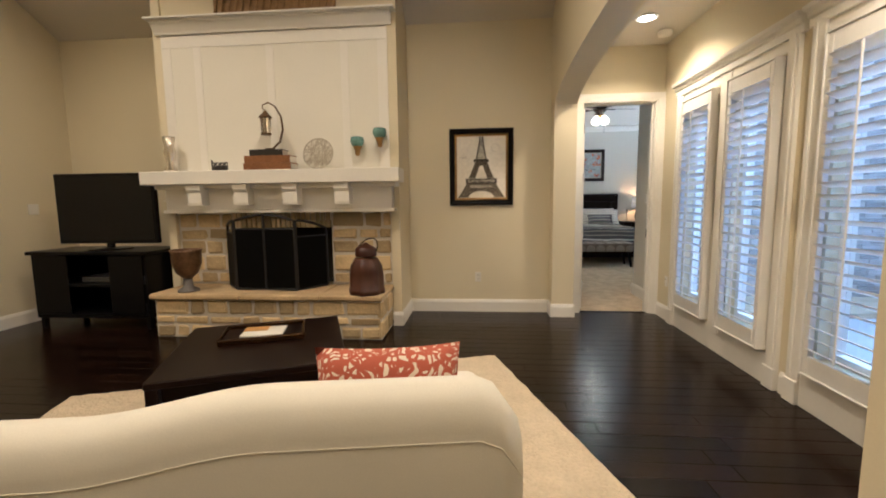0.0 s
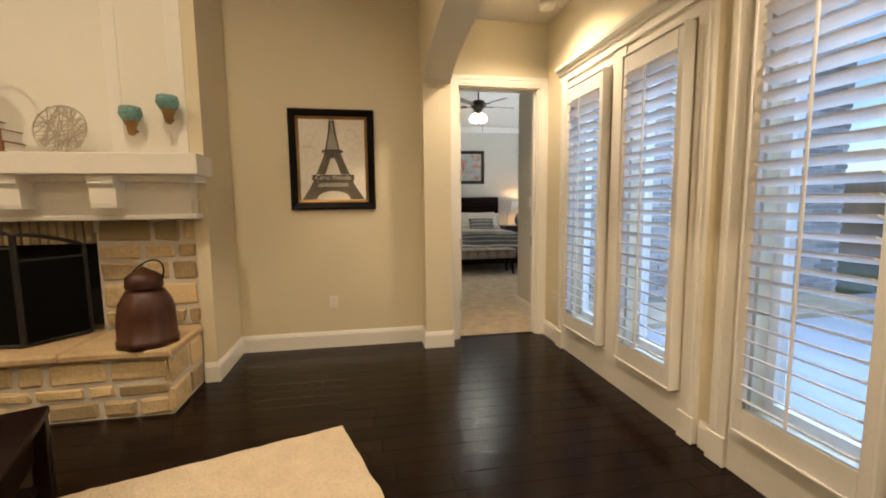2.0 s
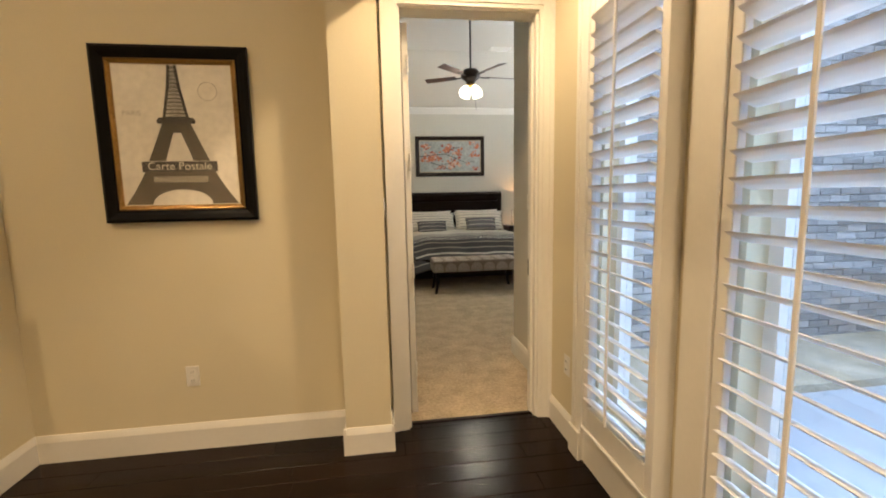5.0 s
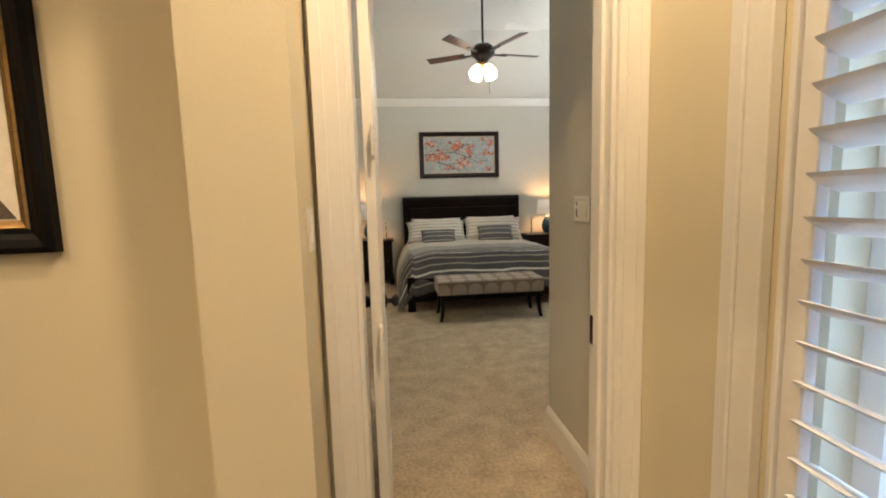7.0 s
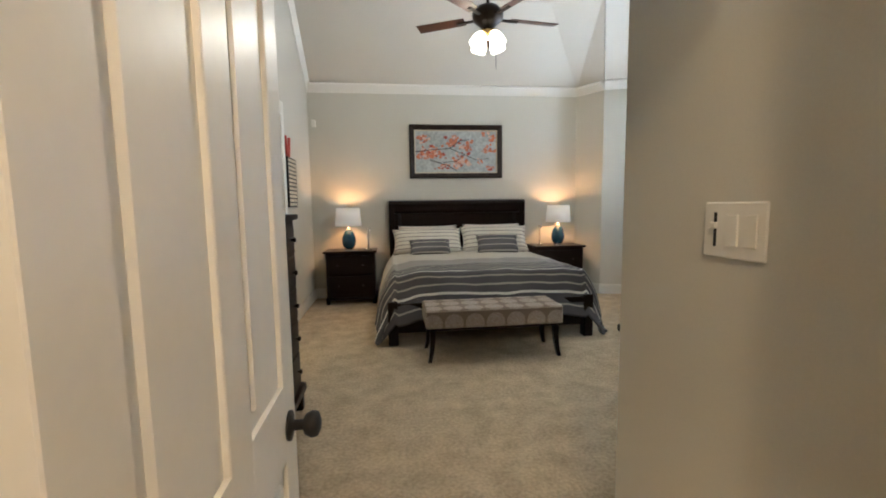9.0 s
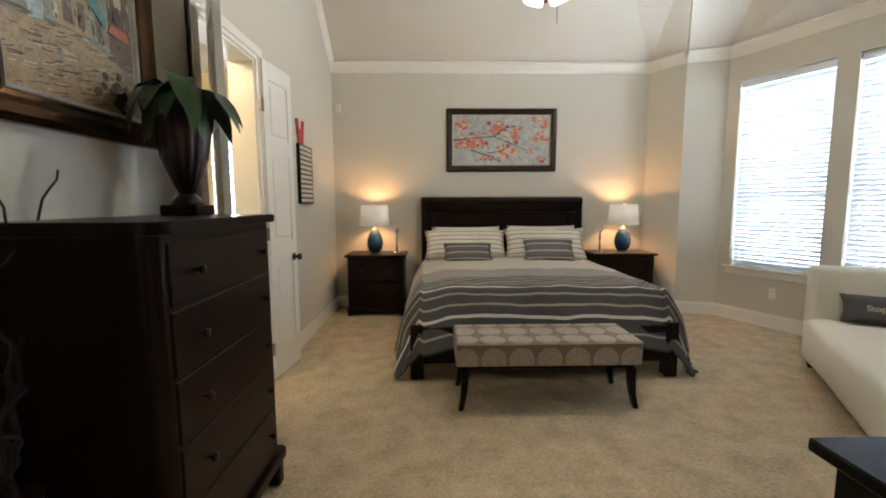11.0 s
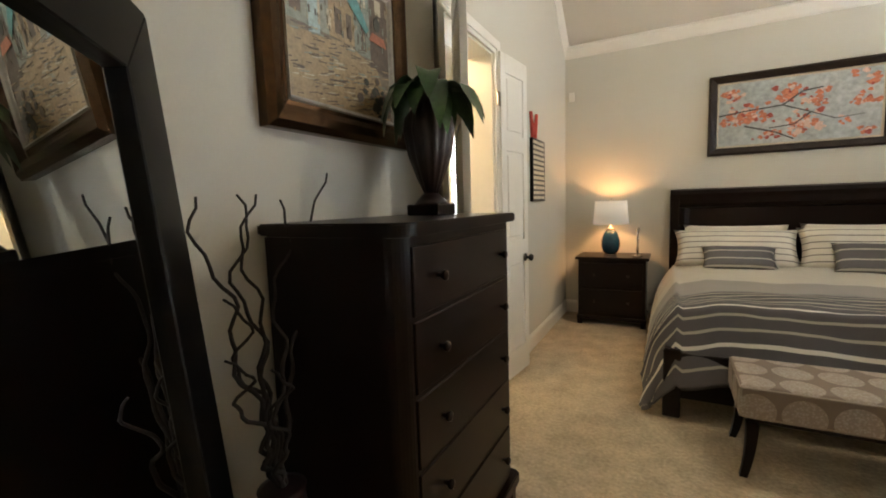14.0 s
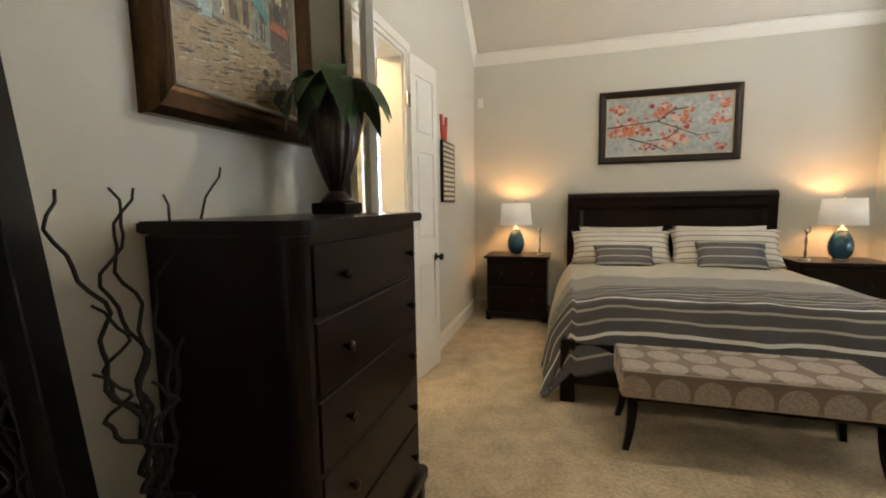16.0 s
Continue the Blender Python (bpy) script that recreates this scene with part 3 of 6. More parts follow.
# shared casings round each pair of windows
HEAD = [(0, 0), (0.03, 0), (0.03, 0.05), (0.045, 0.06), (0.05, 0.085), (0.075, 0.10), (0.08, 0.125), (0, 0.125)]
for lo, hi in ((3.05, 4.72), (1.22, 2.95)):
    bm = bmesh.new()
    for a, b in ((lo, lo + 0.105), (hi - 0.105, hi)):
        box(bm, 3.17, 3.199, a, b, 0, 2.34, 0.003)
        box(bm, 3.160, 3.171, a + (0.02 if a == lo else 0.055), b - (0.055 if a == lo else 0.02), 0.16, 2.34, 0.003)
        box(bm, 3.155, 3.171, a - 0.004, b + 0.004, 0, 0.155, 0.004)
    mid = 3.863 if lo > 3 else 2.108
    box(bm, 3.178, 3.199, mid - 0.075, mid + 0.075, 0.16, 2.34, 0.003)
    box(bm, 3.186, 3.199, lo + 0.105, hi - 0.105, 2.255, 2.34), box(bm, 3.186, 3.199, lo + 0.105, hi - 0.105, 0.0, 0.225)
    moulding((3.199, lo - 0.03, 2.33), (3.199, hi + 0.03, 2.33), (-1, 0, 0), HEAD, bm)
    structure("window_casing", bm, TRIM, "white painted window casing with a moulded head", "window casing")

for k, (a, b) in enumerate(BAYWIN):
    win = tagged(thing("window_%d" % (k + 5), BAY0 + BAY * (a + b) / 2 + Vector((0, 0, 0.64)), "tall white bay window with lowered blinds", "window"), kind="structure")
    bm = bmesh.new()
    for s0, s1, z0, z1 in ((a, a + 0.04, 0.64, 2.74), (b - 0.04, b, 0.64, 2.74), (a + 0.04, b - 0.04, 0.64, 0.69), (a + 0.04, b - 0.04, 2.69, 2.74), (a + 0.04, b - 0.04, 1.42, 1.47)):
        bay_box(bm, s0, s1, -0.14, -0.09, z0, z1)
    part("window_frame", bm, TRIM, win)
    bm = bmesh.new()
    bay_box(bm, a + 0.04, b - 0.04, -0.117, -0.113, 0.69, 2.69)
    part("pane", bm, WINDOWGLASS, win).visible_shadow = False
    bm = bmesh.new()
    bay_box(bm, a - 0.06, b + 0.06, -0.09, 0.05, 0.615, 0.64, 0.006), bay_box(bm, a - 0.04, b + 0.04, 0.0, 0.018, 0.54, 0.615, 0.004)
    part("window_sill", bm, TRIM, win)
    blind = thing("window_blind", BAY0 + BAY * (a + b) / 2 + BAYN * -0.04 + Vector((0, 0, 0.65)), "white horizontal slat blind lowered over the window", "blind", "bay blinds")
    bm = bmesh.new()
    bay_box(bm, a + 0.004, b - 0.004, -0.08, -0.02, 2.66, 2.738, 0.004)
    part("head_rail", bm, BLIND, blind)
    for i in range(42):
        bm = bmesh.new()
        c = BAY0 + BAY * (a + b) / 2 - BAYN * 0.05 + Vector((0, 0, 0.68 + i * 0.047))
        box(bm, -(b - a) / 2 + 0.01, (b - a) / 2 - 0.01, -0.024, 0.024, -0.0015, 0.0015)
        m = Matrix.Translation(c) @ Matrix((( BAY.x, BAYN.x, 0, 0), (BAY.y, BAYN.y, 0, 0), (0, 0, 1, 0), (0, 0, 0, 1))) @ Matrix.Rotation(radians(60), 4, "X")
        bmesh.ops.transform(bm, matrix=m, verts=bm.verts)
        part("slat", bm, BLIND, blind)
win = tagged(thing("window_8", (0.35, 11.4, 0.95), "bright white window of the adjoining room", "window"), kind="structure")
bm = one(-0.05, 0.0, 11.42, 11.47, 0.95, 2.38)
box(bm, 0.70, 0.75, 11.42, 11.47, 0.95, 2.38), box(bm, 0.0, 0.70, 11.42, 11.47, 0.95, 1.0), box(bm, 0.0, 0.70, 11.42, 11.47, 2.33, 2.38)
part("window_frame", bm, TRIM, win)
bl = thing("window_blind", (0.35, 11.39, 0.96), "white slat blind in the adjoining room", "blind")
for i in range(29):
    bm = one(-0.38, 0.38, -0.024, 0.024, -0.0015, 0.0015)
    bmesh.ops.transform(bm, matrix=Matrix.Translation((0.35, 11.39, 0.98 + i * 0.048)) @ Matrix.Rotation(radians(40), 4, "X"), verts=bm.verts)
    part("slat", bm, BLIND, bl)


# ---- fireplace ----
fire = thing("fireplace", (-0.93, 4.2, 0), "limestone fireplace with a raised hearth and white mantel", "fireplace")
bm = one(-2.05, 0.24, 3.985, 4.5, 0, 0.385)
box(bm, -2.13, -1.50, 4.515, 4.66, 0.44, 1.24), box(bm, -0.40, 0.26, 4.515, 4.66, 0.44, 1.24), box(bm, -1.50, -0.40, 4.515, 4.66, 1.13, 1.24)
part("mortar_bed", bm, MORTAR, fire)
# near-black sheet across the back of the opening
bm = one(-1.50, -0.40, 4.64, 4.655, 0.44, 1.13)
part("firebox", bm, FIREBLACK, fire, "black firebox")
rng = random.Random(4)


def stone(at, w, h, d, normal):
    """One rough-faced block; normal is 'y' for the front, 'x' for the side."""
    bm = one(-w / 2, w / 2, -d / 2, d / 2, -h / 2, h / 2, min(0.014, h * 0.16))
    for v in bm.verts:
        v.co += Vector((rng.uniform(-1, 1) * 0.010, rng.uniform(-1, 1) * 0.004, rng.uniform(-1, 1) * 0.009))
    if normal == "x":
        bmesh.ops.rotate(bm, verts=bm.verts, cent=(0, 0, 0), matrix=Matrix.Rotation(radians(90), 3, "Z"))
    ob = part("stone", bm, STONE, fire)
    ob.location = at
    return ob


def stonework(a, b, z0, z1, plane, normal, holes=()):
    z = z0
    while z < z1 - 0.03:
        h = rng.choice((0.095, 0.13, 0.16, 0.19))
        if z1 - z - h < 0.05:
            h = z1 - z
        x = a
        while x < b - 0.02:
            w = rng.uniform(0.14, 0.36)
            if b - x - w < 0.09:
                w = b - x
            for lo, hi in holes:
                if x < hi and x + w > lo:
                    w = lo - x if x < lo - 0.04 else 0
                    if not w:
                        x = hi
                        w = min(rng.uniform(0.12, 0.3), b - x)
            if w > 0.03:
                c = (x + w / 2, plane, z + h / 2) if normal == "y" else (plane, x + w / 2, z + h / 2)
                stone(c, w - 0.030, h - 0.028, 0.05, normal)
            x += max(w, 0.02)
        z += h


stonework(-2.05, 0.24, 0.0, 0.385, 3.995, "y")
stonework(3.96, 4.48, 0.0, 0.385, 0.228, "x")
stonework(-2.12, 0.25, 0.445, 1.05, 4.527, "y", [(-1.50, -0.40)])
stonework(-2.12, -1.50, 1.05, 1.22, 4.527, "y"), stonework(-0.40, 0.25, 1.05, 1.22, 4.527, "y")
for k in range(20):
    part("brick", one(-1.49 + k * 0.0545, -1.45 + k * 0.0545, 4.49, 4.6, 1.055, 1.22, 0.004), STONE, fire)
for k, (a, b) in enumerate(((-2.08, -1.15), (-1.145, -0.35), (-0.345, 0.265))):
    bm = one(a, b, 3.93, 4.50, 0.385, 0.44, 0.014)
    bmesh.ops.subdivide_edges(bm, edges=bm.edges, cuts=3, use_grid_fill=True)
    for v in bm.verts:
        if v.co.y < 3.95:
            v.co.y += noise.noise(v.co * 9) * 0.016
    part("hearth_slab", bm, SLAB, fire, "tan stone hearth slab")
mant = one(-2.28, 0.40, 4.19, 4.47, 1.515, 1.65, 0.005)
part("mantel_shelf", mant, TRIM, fire, "thick white mantel shelf")
bm = one(-2.14, 0.29, 4.36, 4.50, 1.22, 1.50, 0.004)
box(bm, -2.17, 0.32, 4.345, 4.50, 1.22, 1.255, 0.006), box(bm, -2.2, 0.35, 4.28, 4.50, 1.47, 1.515, 0.008), box(bm, -2.155, 0.305, 4.352, 4.5, 1.35, 1.362)
part("mantel_frieze", bm, TRIM, fire)
for x in (-1.73, -1.235, -0.72, -0.185):
    bm = prism([(4.36, 1.30), (4.24, 1.30), (4.235, 1.33), (4.235, 1.43), (4.215, 1.46), (4.215, 1.514), (4.36, 1.514)], "x", x - 0.075, x + 0.075)
    part("corbel", bm, TRIM, fire)
bm = one(-2.13, 0.26, 4.465, 4.50, 1.65, 3.06)
for a, b in ((-2.13, -2.03), (-1.78, -1.70), (-1.0, -0.92), (-0.22, -0.14), (0.16, 0.26)):
    part("overmantel_stile", one(a, b, 4.460, 4.4648, 1.652, 2.93, 0.001), TRIM, fire)
part("overmantel_rail", one(-2.13, 0.26, 4.460, 4.4648, 2.932, 3.06, 0.001), TRIM, fire)
part("overmantel_panel", bm, mat("gloss_white_panel", (0.80, 0.77, 0.68), 0.16, vary=0.03, bump=0.03), fire, "glossy white overmantel panel")
bm = bmesh.new()
moulding((-2.18, 4.452, 3.18), (0.31, 4.452, 3.18), (0, -1, 0), CROWN, bm)
box(bm, -2.22, 0.35, 4.33, 4.5, 3.18, 3.20, 0.004)
part("overmantel_crown", bm, TRIM, fire)


def screen_panel(parent, p, q, z0, h0, h1):
    """One arched leaf of the fire screen between two floor points."""
    p, q = Vector(p), Vector(q)
    top = [p.lerp(q, i / 10) + Vector((0, 0, z0 + h0 + (h1 - h0) * math.sin(math.pi / 2 * i / 10))) for i in range(11)]
    pts = [p + Vector((0, 0, z0))] + top + [q + Vector((0, 0, z0))] + [p + Vector((0, 0, z0))]
    part("leaf_frame", tube(pts, 0.014, 6), BLACKIRON, parent)
    part("crossbar", tube([p + Vector((0, 0, z0 + h0 * 0.88)), q + Vector((0, 0, z0 + h0 * 0.88))], 0.008, 6), BLACKIRON, parent)
    n = (q - p).cross(Vector((0, 0, 1))).normalized() * 0.004
    bm = bmesh.new()
    lower = [p + Vector((0, 0, z0)), q + Vector((0, 0, z0)), q + Vector((0, 0, z0 + h0 * 0.88)), p + Vector((0, 0, z0 + h0 * 0.88))]
    f = [bm.verts.new(v + n) for v in lower]
    g = [bm.verts.new(v - n) for v in lower]
    bm.faces.new(f), bm.faces.new(g[::-1])
    for i in range(4):
        bm.faces.new((f[i], g[i], g[(i + 1) % 4], f[(i + 1) % 4]))
    part("mesh_panel", bm, SCREENGLASS, parent)


scr = thing("fire_screen", (-0.95, 4.2, 0.44), "black iron three-leaf arched fire screen on the hearth", "fire screen")
screen_panel(scr, (-1.50, 4.40, 0), (-1.30, 4.17, 0), 0.455, 0.64, 0.69)
screen_panel(scr, (-1.29, 4.17, 0), (-0.97, 4.15, 0), 0.455, 0.69, 0.75)
screen_panel(scr, (-0.645, 4.13, 0), (-0.97, 4.15, 0), 0.455, 0.69, 0.75)
screen_panel(scr, (-0.43, 4.42, 0), (-0.635, 4.13, 0), 0.455, 0.60, 0.69)

pot = thing("lidded_pot", (0.08, 4.09, 0.44), "reddish brown ribbed lidded pot with a wire handle on the hearth", "pot")
part("body", lathe([(0.172, 0.0), (0.172, 0.045), (0.166, 0.05), (0.160, 0.20), (0.148, 0.27), (0.118, 0.325), (0.105, 0.345)], (0.08, 4.09, 0.44), 48, None, 0.035, 8), BROWNPOT, pot, smooth=True)
part("lid", lathe([(0.10, 0.36), (0.105, 0.37), (0.102, 0.43), (0.07, 0.455), (0.03, 0.475), (0.012, 0.49)], (0.08, 4.09, 0.44), 24), BROWNPOT, pot, "dark brown lid", smooth=True)
part("handle", tube([(0.08 + 0.10 * math.cos(a) + 0.05 * math.sin(a), 4.09 + 0.03 * math.sin(a), 0.84 + 0.13 * math.sin(a)) for a in [math.pi * i / 14 for i in range(15)]], 0.006, 6), BRONZE, pot)
urn = thing("footed_urn", (-1.77, 4.1, 0.44), "mottled copper and grey footed urn on the hearth", "urn")
part("bowl", lathe([(0.04, 0.13), (0.10, 0.19), (0.135, 0.28), (0.14, 0.40), (0.15, 0.425), (0.138, 0.425), (0.12, 0.30), (0.03, 0.2)], (-1.77, 4.1, 0.44), 28), mat("copper_patina", (0.16, 0.09, 0.045), 0.4, 0.4, vary=0.6, scale=8, fine=30), urn, smooth=True)
part("foot", lathe([(0.10, 0.0), (0.10, 0.02), (0.05, 0.05), (0.04, 0.13)], (-1.77, 4.1, 0.44), 24), mat("grey_patina", (0.16, 0.15, 0.14), 0.5, 0.2, vary=0.4), urn, smooth=True)

# ---- things on the mantel ----
for k, (x0, x1, z0, z1, m, w) in enumerate(((-1.17, -0.68, 1.65, 1.715, BOOKBROWN, 0.19), (-1.16, -0.69, 1.715, 1.79, BOOKBROWN, 0.18), (-1.11, -0.77, 1.79, 1.85, BOOKDARK, 0.15))):
    bk = thing("book", ((x0 + x1) / 2, 4.3, z0), "old brown leather bound book lying in a stack" if k < 2 else "dark leather bound book on top of a stack", "book", "stack of books")
    bm = one(x0, x1, 4.3 - w / 2, 4.3 + w / 2, z0, z0 + 0.006, 0.002)
    box(bm, x0, x1, 4.3 - w / 2, 4.3 + w / 2, z1 - 0.006, z1, 0.002), box(bm, x0, x1, 4.3 - w / 2, 4.3 - w / 2 + 0.008, z0 + 0.006, z1 - 0.006)
    part("cover", bm, m, bk)
    part("page_block", one(x0 + 0.008, x1 - 0.008, 4.3 - w / 2 + 0.009, 4.3 + w / 2 - 0.006, z0 + 0.006, z1 - 0.006), PAPER, bk)
lan = thing("lantern", (-0.93, 4.3, 1.85), "small bronze lantern hanging from a curled stand", "lantern")
part("stand", tube([(-0.98 + 0.0, 4.3, 1.858), (-0.90, 4.3, 1.862), (-0.82, 4.3, 1.93), (-0.785, 4.3, 2.05), (-0.80, 4.3, 2.18), (-0.86, 4.3, 2.28), (-0.93, 4.3, 2.315), (-0.985, 4.3, 2.29), (-0.985, 4.3, 2.255), (-0.955, 4.3, 2.25)], [0.012, 0.012, 0.011, 0.010, 0.009, 0.008, 0.007, 0.006, 0.005, 0.004], 8), AGEDBRONZE, lan, smooth=True)
part("roof", lathe([(0.065, 2.165), (0.062, 2.18), (0.03, 2.21), (0.01, 2.24)], (-0.96, 4.3, 0), 12), AGEDBRONZE, lan)
part("glass_body", lathe([(0.036, 2.02), (0.042, 2.165)], (-0.96, 4.3, 0), 12), SILVERGLASS, lan)
bm = lathe([(0.05, 2.0), (0.05, 2.02)], (-0.96, 4.3, 0), 12)
for i in range(6):
    a = i * math.pi / 3
    tube([(-0.96 + 0.045 * math.cos(a), 4.3 + 0.045 * math.sin(a), 2.01), (-0.96 + 0.05 * math.cos(a), 4.3 + 0.05 * math.sin(a), 2.17)], 0.004, 5, bm)
part("cage", bm, AGEDBRONZE, lan)
disc = thing("woven_disc", (-0.445, 4.33, 1.65), "round silver woven wire decorative disc", "ornament")
bm = bmesh.new()
r2 = random.Random(2)
for i in range(46):
    a, b = r2.uniform(0, 6.28), r2.uniform(1.6, 4.6)
    p, q = (0.15 * math.cos(a), 0.15 * math.sin(a)), (0.15 * math.cos(a + b), 0.15 * math.sin(a + b))
    mid = ((p[0] + q[0]) * 0.42, (p[1] + q[1]) * 0.42)
    tube([(-0.445 + u, 4.33 + r2.uniform(-0.008, 0.008) + 0.12 * (v - 0.0) * 0.3, 1.81 + v) for u, v in (p, mid, q)], 0.0028, 4, bm)
tube([(-0.445 + 0.152 * math.cos(i * 0.2618), 4.33 + 0.036 * math.sin(i * 0.2618), 1.81 + 0.152 * math.sin(i * 0.2618)) for i in range(25)], 0.005, 6, bm)
part("wire_weave", bm, WIRE, disc)
for x, z in ((-0.05, 1.80), (0.18, 1.88)):
    orb = thing("wall_candle_cup", (x, 4.40, z), "teal mosaic glass cup on a gold wall bracket", "candle holder", "candle cups")
    part("cup", lathe([(0.02, 0.06), (0.05, 0.07), (0.070, 0.11), (0.062, 0.155), (0.05, 0.16), (0.055, 0.11), (0.02, 0.07)], (x, 4.375, z + 0.01), 20), TEAL, orb, smooth=True)
    part("bracket", lathe([(0.006, -0.03), (0.022, -0.02), (0.03, 0.03), (0.040, 0.05), (0.045, 0.066), (0.02, 0.07)], (x, 4.375, z + 0.01), 16), GOLD, orb, smooth=True)
    part("wall_pin", tube([(x, 4.375, z + 0.02), (x, 4.452, z + 0.02)], 0.008, 8), GOLD, orb)
hur = thing("hurricane_vase", (-2.03, 4.33, 1.65), "tall mercury glass hurricane vase", "vase")
part("body", lathe([(0.06, 0), (0.065, 0.02), (0.035, 0.08), (0.055, 0.16), (0.06, 0.22), (0.045, 0.26), (0.06, 0.36), (0.055, 0.36), (0.04, 0.27)], (-2.03, 4.33, 1.65), 20), SILVERGLASS, hur, smooth=True)


def words(name, text, size, m, material, parent, depth=0.002):
    """Lettering as a mesh; m places its lower middle."""
    cu = bpy.data.curves.new(name, "FONT")
    cu.body, cu.size, cu.extrude, cu.align_x = text, size, depth, "CENTER"
    tmp = new(name, cu)
    me = bpy.data.meshes.new_from_object(tmp.evaluated_get(bpy.context.evaluated_depsgraph_get()))
    bpy.data.objects.remove(tmp)
    me.materials.clear()
    me.materials.append(material)
    ob = new(name, me)
    ob.matrix_basis = m
    ob.parent = parent
    if parent.name in PLACED:
        ob.matrix_parent_inverse = PLACED[parent.name].inverted()
    return ob


sg = thing("word_block", (-1.47, 4.3, 1.65), "small dark block with cut-out word letters", "ornament")
part("block", one(-1.55, -1.40, 4.275, 4.325, 1.65, 1.70, 0.003), BLACKIRON, sg)
words("lettering", "hope", 0.09, pose(-1.475, 4.30, 1.70, 90, 0, 0), BLACKIRON, sg, 0.008)
bas = thing("wicker_basket", (-0.87, 4.45, 3.2), "wide woven wicker tray basket above the mantel", "basket")
bm = one(-1.50, -0.24, 4.40, 4.46, 3.20, 3.55, 0.02)
part("tray", bm, WICKER, bas)
for k in range(18):
    part("weave", tube([(-1.48 + k * 0.0715, 4.392, 3.21), (-1.44 + k * 0.0715, 4.385, 3.38), (-1.48 + k * 0.0715, 4.392, 3.54)], 0.012, 5), WICKER, bas)

# ---- television corner ----
st = thing("media_console", (-2.95, 4.4, 0), "black wooden media console on the dark floor", "console")
part("top", one(-3.62, -2.24, 4.15, 4.75, 0.80, 0.835, 0.006), BLACKWOOD, st)
bm = one(-3.58, -3.55, 4.18, 4.73, 0.12, 0.80)
box(bm, -2.31, -2.28, 4.18, 4.73, 0.12, 0.80), box(bm, -3.55, -2.31, 4.70, 4.73, 0.12, 0.80), box(bm, -3.55, -2.31, 4.18, 4.70, 0.12, 0.16), box(bm, -3.55, -2.31, 4.18, 4.70, 0.46, 0.49)
part("body", bm, BLACKWOOD, st)
for x in (-3.56, -2.34):
    for y in (4.19, 4.67):
        part("leg", one(x, x + 0.05, y, y + 0.05, 0, 0.12, 0.004), BLACKWOOD, st)
for a, b in ((-3.55, -3.16), (-2.70, -2.31)):
    part("door", one(a + 0.004, b - 0.004, 4.165, 4.18, 0.165, 0.795, 0.004), BLACKWOOD, st)
bx = thing("media_box", (-2.93, 4.4, 0.49), "silver grey media player on the console shelf", "media player")
part("case", one(-3.12, -2.76, 4.28, 4.55, 0.492, 0.55, 0.004), mat("grey_metal", (0.12, 0.12, 0.12), 0.4, 0.5), bx)
tv = thing("television", (-2.9, 4.42, 0.835), "large black flat screen television switched off", "television")
part("bezel", one(-3.46, -2.30, 4.40, 4.46, 0.90, 1.66, 0.008), BLACKWOOD, tv)
part("screen", one(-3.43, -2.33, 4.396, 4.401, 0.935, 1.63), TVGLASS, tv)
part("stand", lathe([(0.2, 0), (0.2, 0.012), (0.04, 0.02), (0.035, 0.08)], (-2.88, 4.43, 0.835), 24), BLACKWOOD, tv)
fl = thing("floor_vase", (-2.37, 4.90, 0), "tall deep red floor vase beside the hearth", "vase")
part("body", lathe([(0.10, 0), (0.12, 0.03), (0.10, 0.3), (0.12, 0.9), (0.13, 1.15), (0.09, 1.38), (0.06, 1.46), (0.075, 1.5)], (-2.37, 4.90, 0), 24), mat("oxblood_glaze", (0.10, 0.015, 0.008), 0.2, vary=0.6, scale=5), fl, smooth=True)
sw = thing("light_switch", (-3.91, 4.55, 1.2), "white plastic wall switch plate", "switch")
part("plate", one(-3.92, -3.912, 4.5, 4.62, 1.22, 1.34, 0.002), PLASTIC, sw)

# ---- seating group ----
rug = thing("area_rug", (1.3, 3.62, 0), "cream shag area rug on the dark wood floor", "rug", rz=18)
bm = bmesh.new()
bmesh.ops.create_grid(bm, x_segments=90, y_segments=70, size=0.5)
for v in bm.verts:
    e = max(abs(v.co.x), abs(v.co.y)) > 0.499
    v.co = Vector((-1.55 + v.co.x * 3.1, -1.25 + v.co.y * 2.5, (0.004 if e else 0.022 + noise.noise(v.co * 60) * 0.012)))
    if e:
        v.co += Vector((noise.noise(v.co * 7), noise.noise(v.co * 8 + Vector((3, 0, 0))), 0)) * 0.010
part("shag_field", bm, RUG, rug, smooth=True, local=True)

tab = thing("coffee_table", (-0.19, 2.57, 0), "dark espresso square coffee table on the rug", "table", rz=21.7)
part("top", one(-0.49, 0.49, -0.49, 0.49, 0.41, 0.45, 0.006), ESPRESSO, tab, local=True)
part("apron", one(-0.44, 0.44, -0.44, 0.44, 0.24, 0.41, 0.004), ESPRESSO, tab, local=True)
part("shelf", one(-0.44, 0.44, -0.44, 0.44, 0.10, 0.125, 0.004), ESPRESSO, tab, local=True)
for x in (-1, 1):
    for y in (-1, 1):
        part("leg", one(x * 0.455 - 0.03, x * 0.455 + 0.03, y * 0.455 - 0.03, y * 0.455 + 0.03, 0.022, 0.41, 0.004), ESPRESSO, tab, local=True)
tray = thing("serving_tray", (-0.25, 2.72, 0.45), "dark wooden tray with a gilt rim on the coffee table", "tray", rz=21.7)
part("base", one(-0.24, 0.24, -0.16, 0.16, 0.0, 0.012, 0.003), ESPRESSO, tray, local=True)
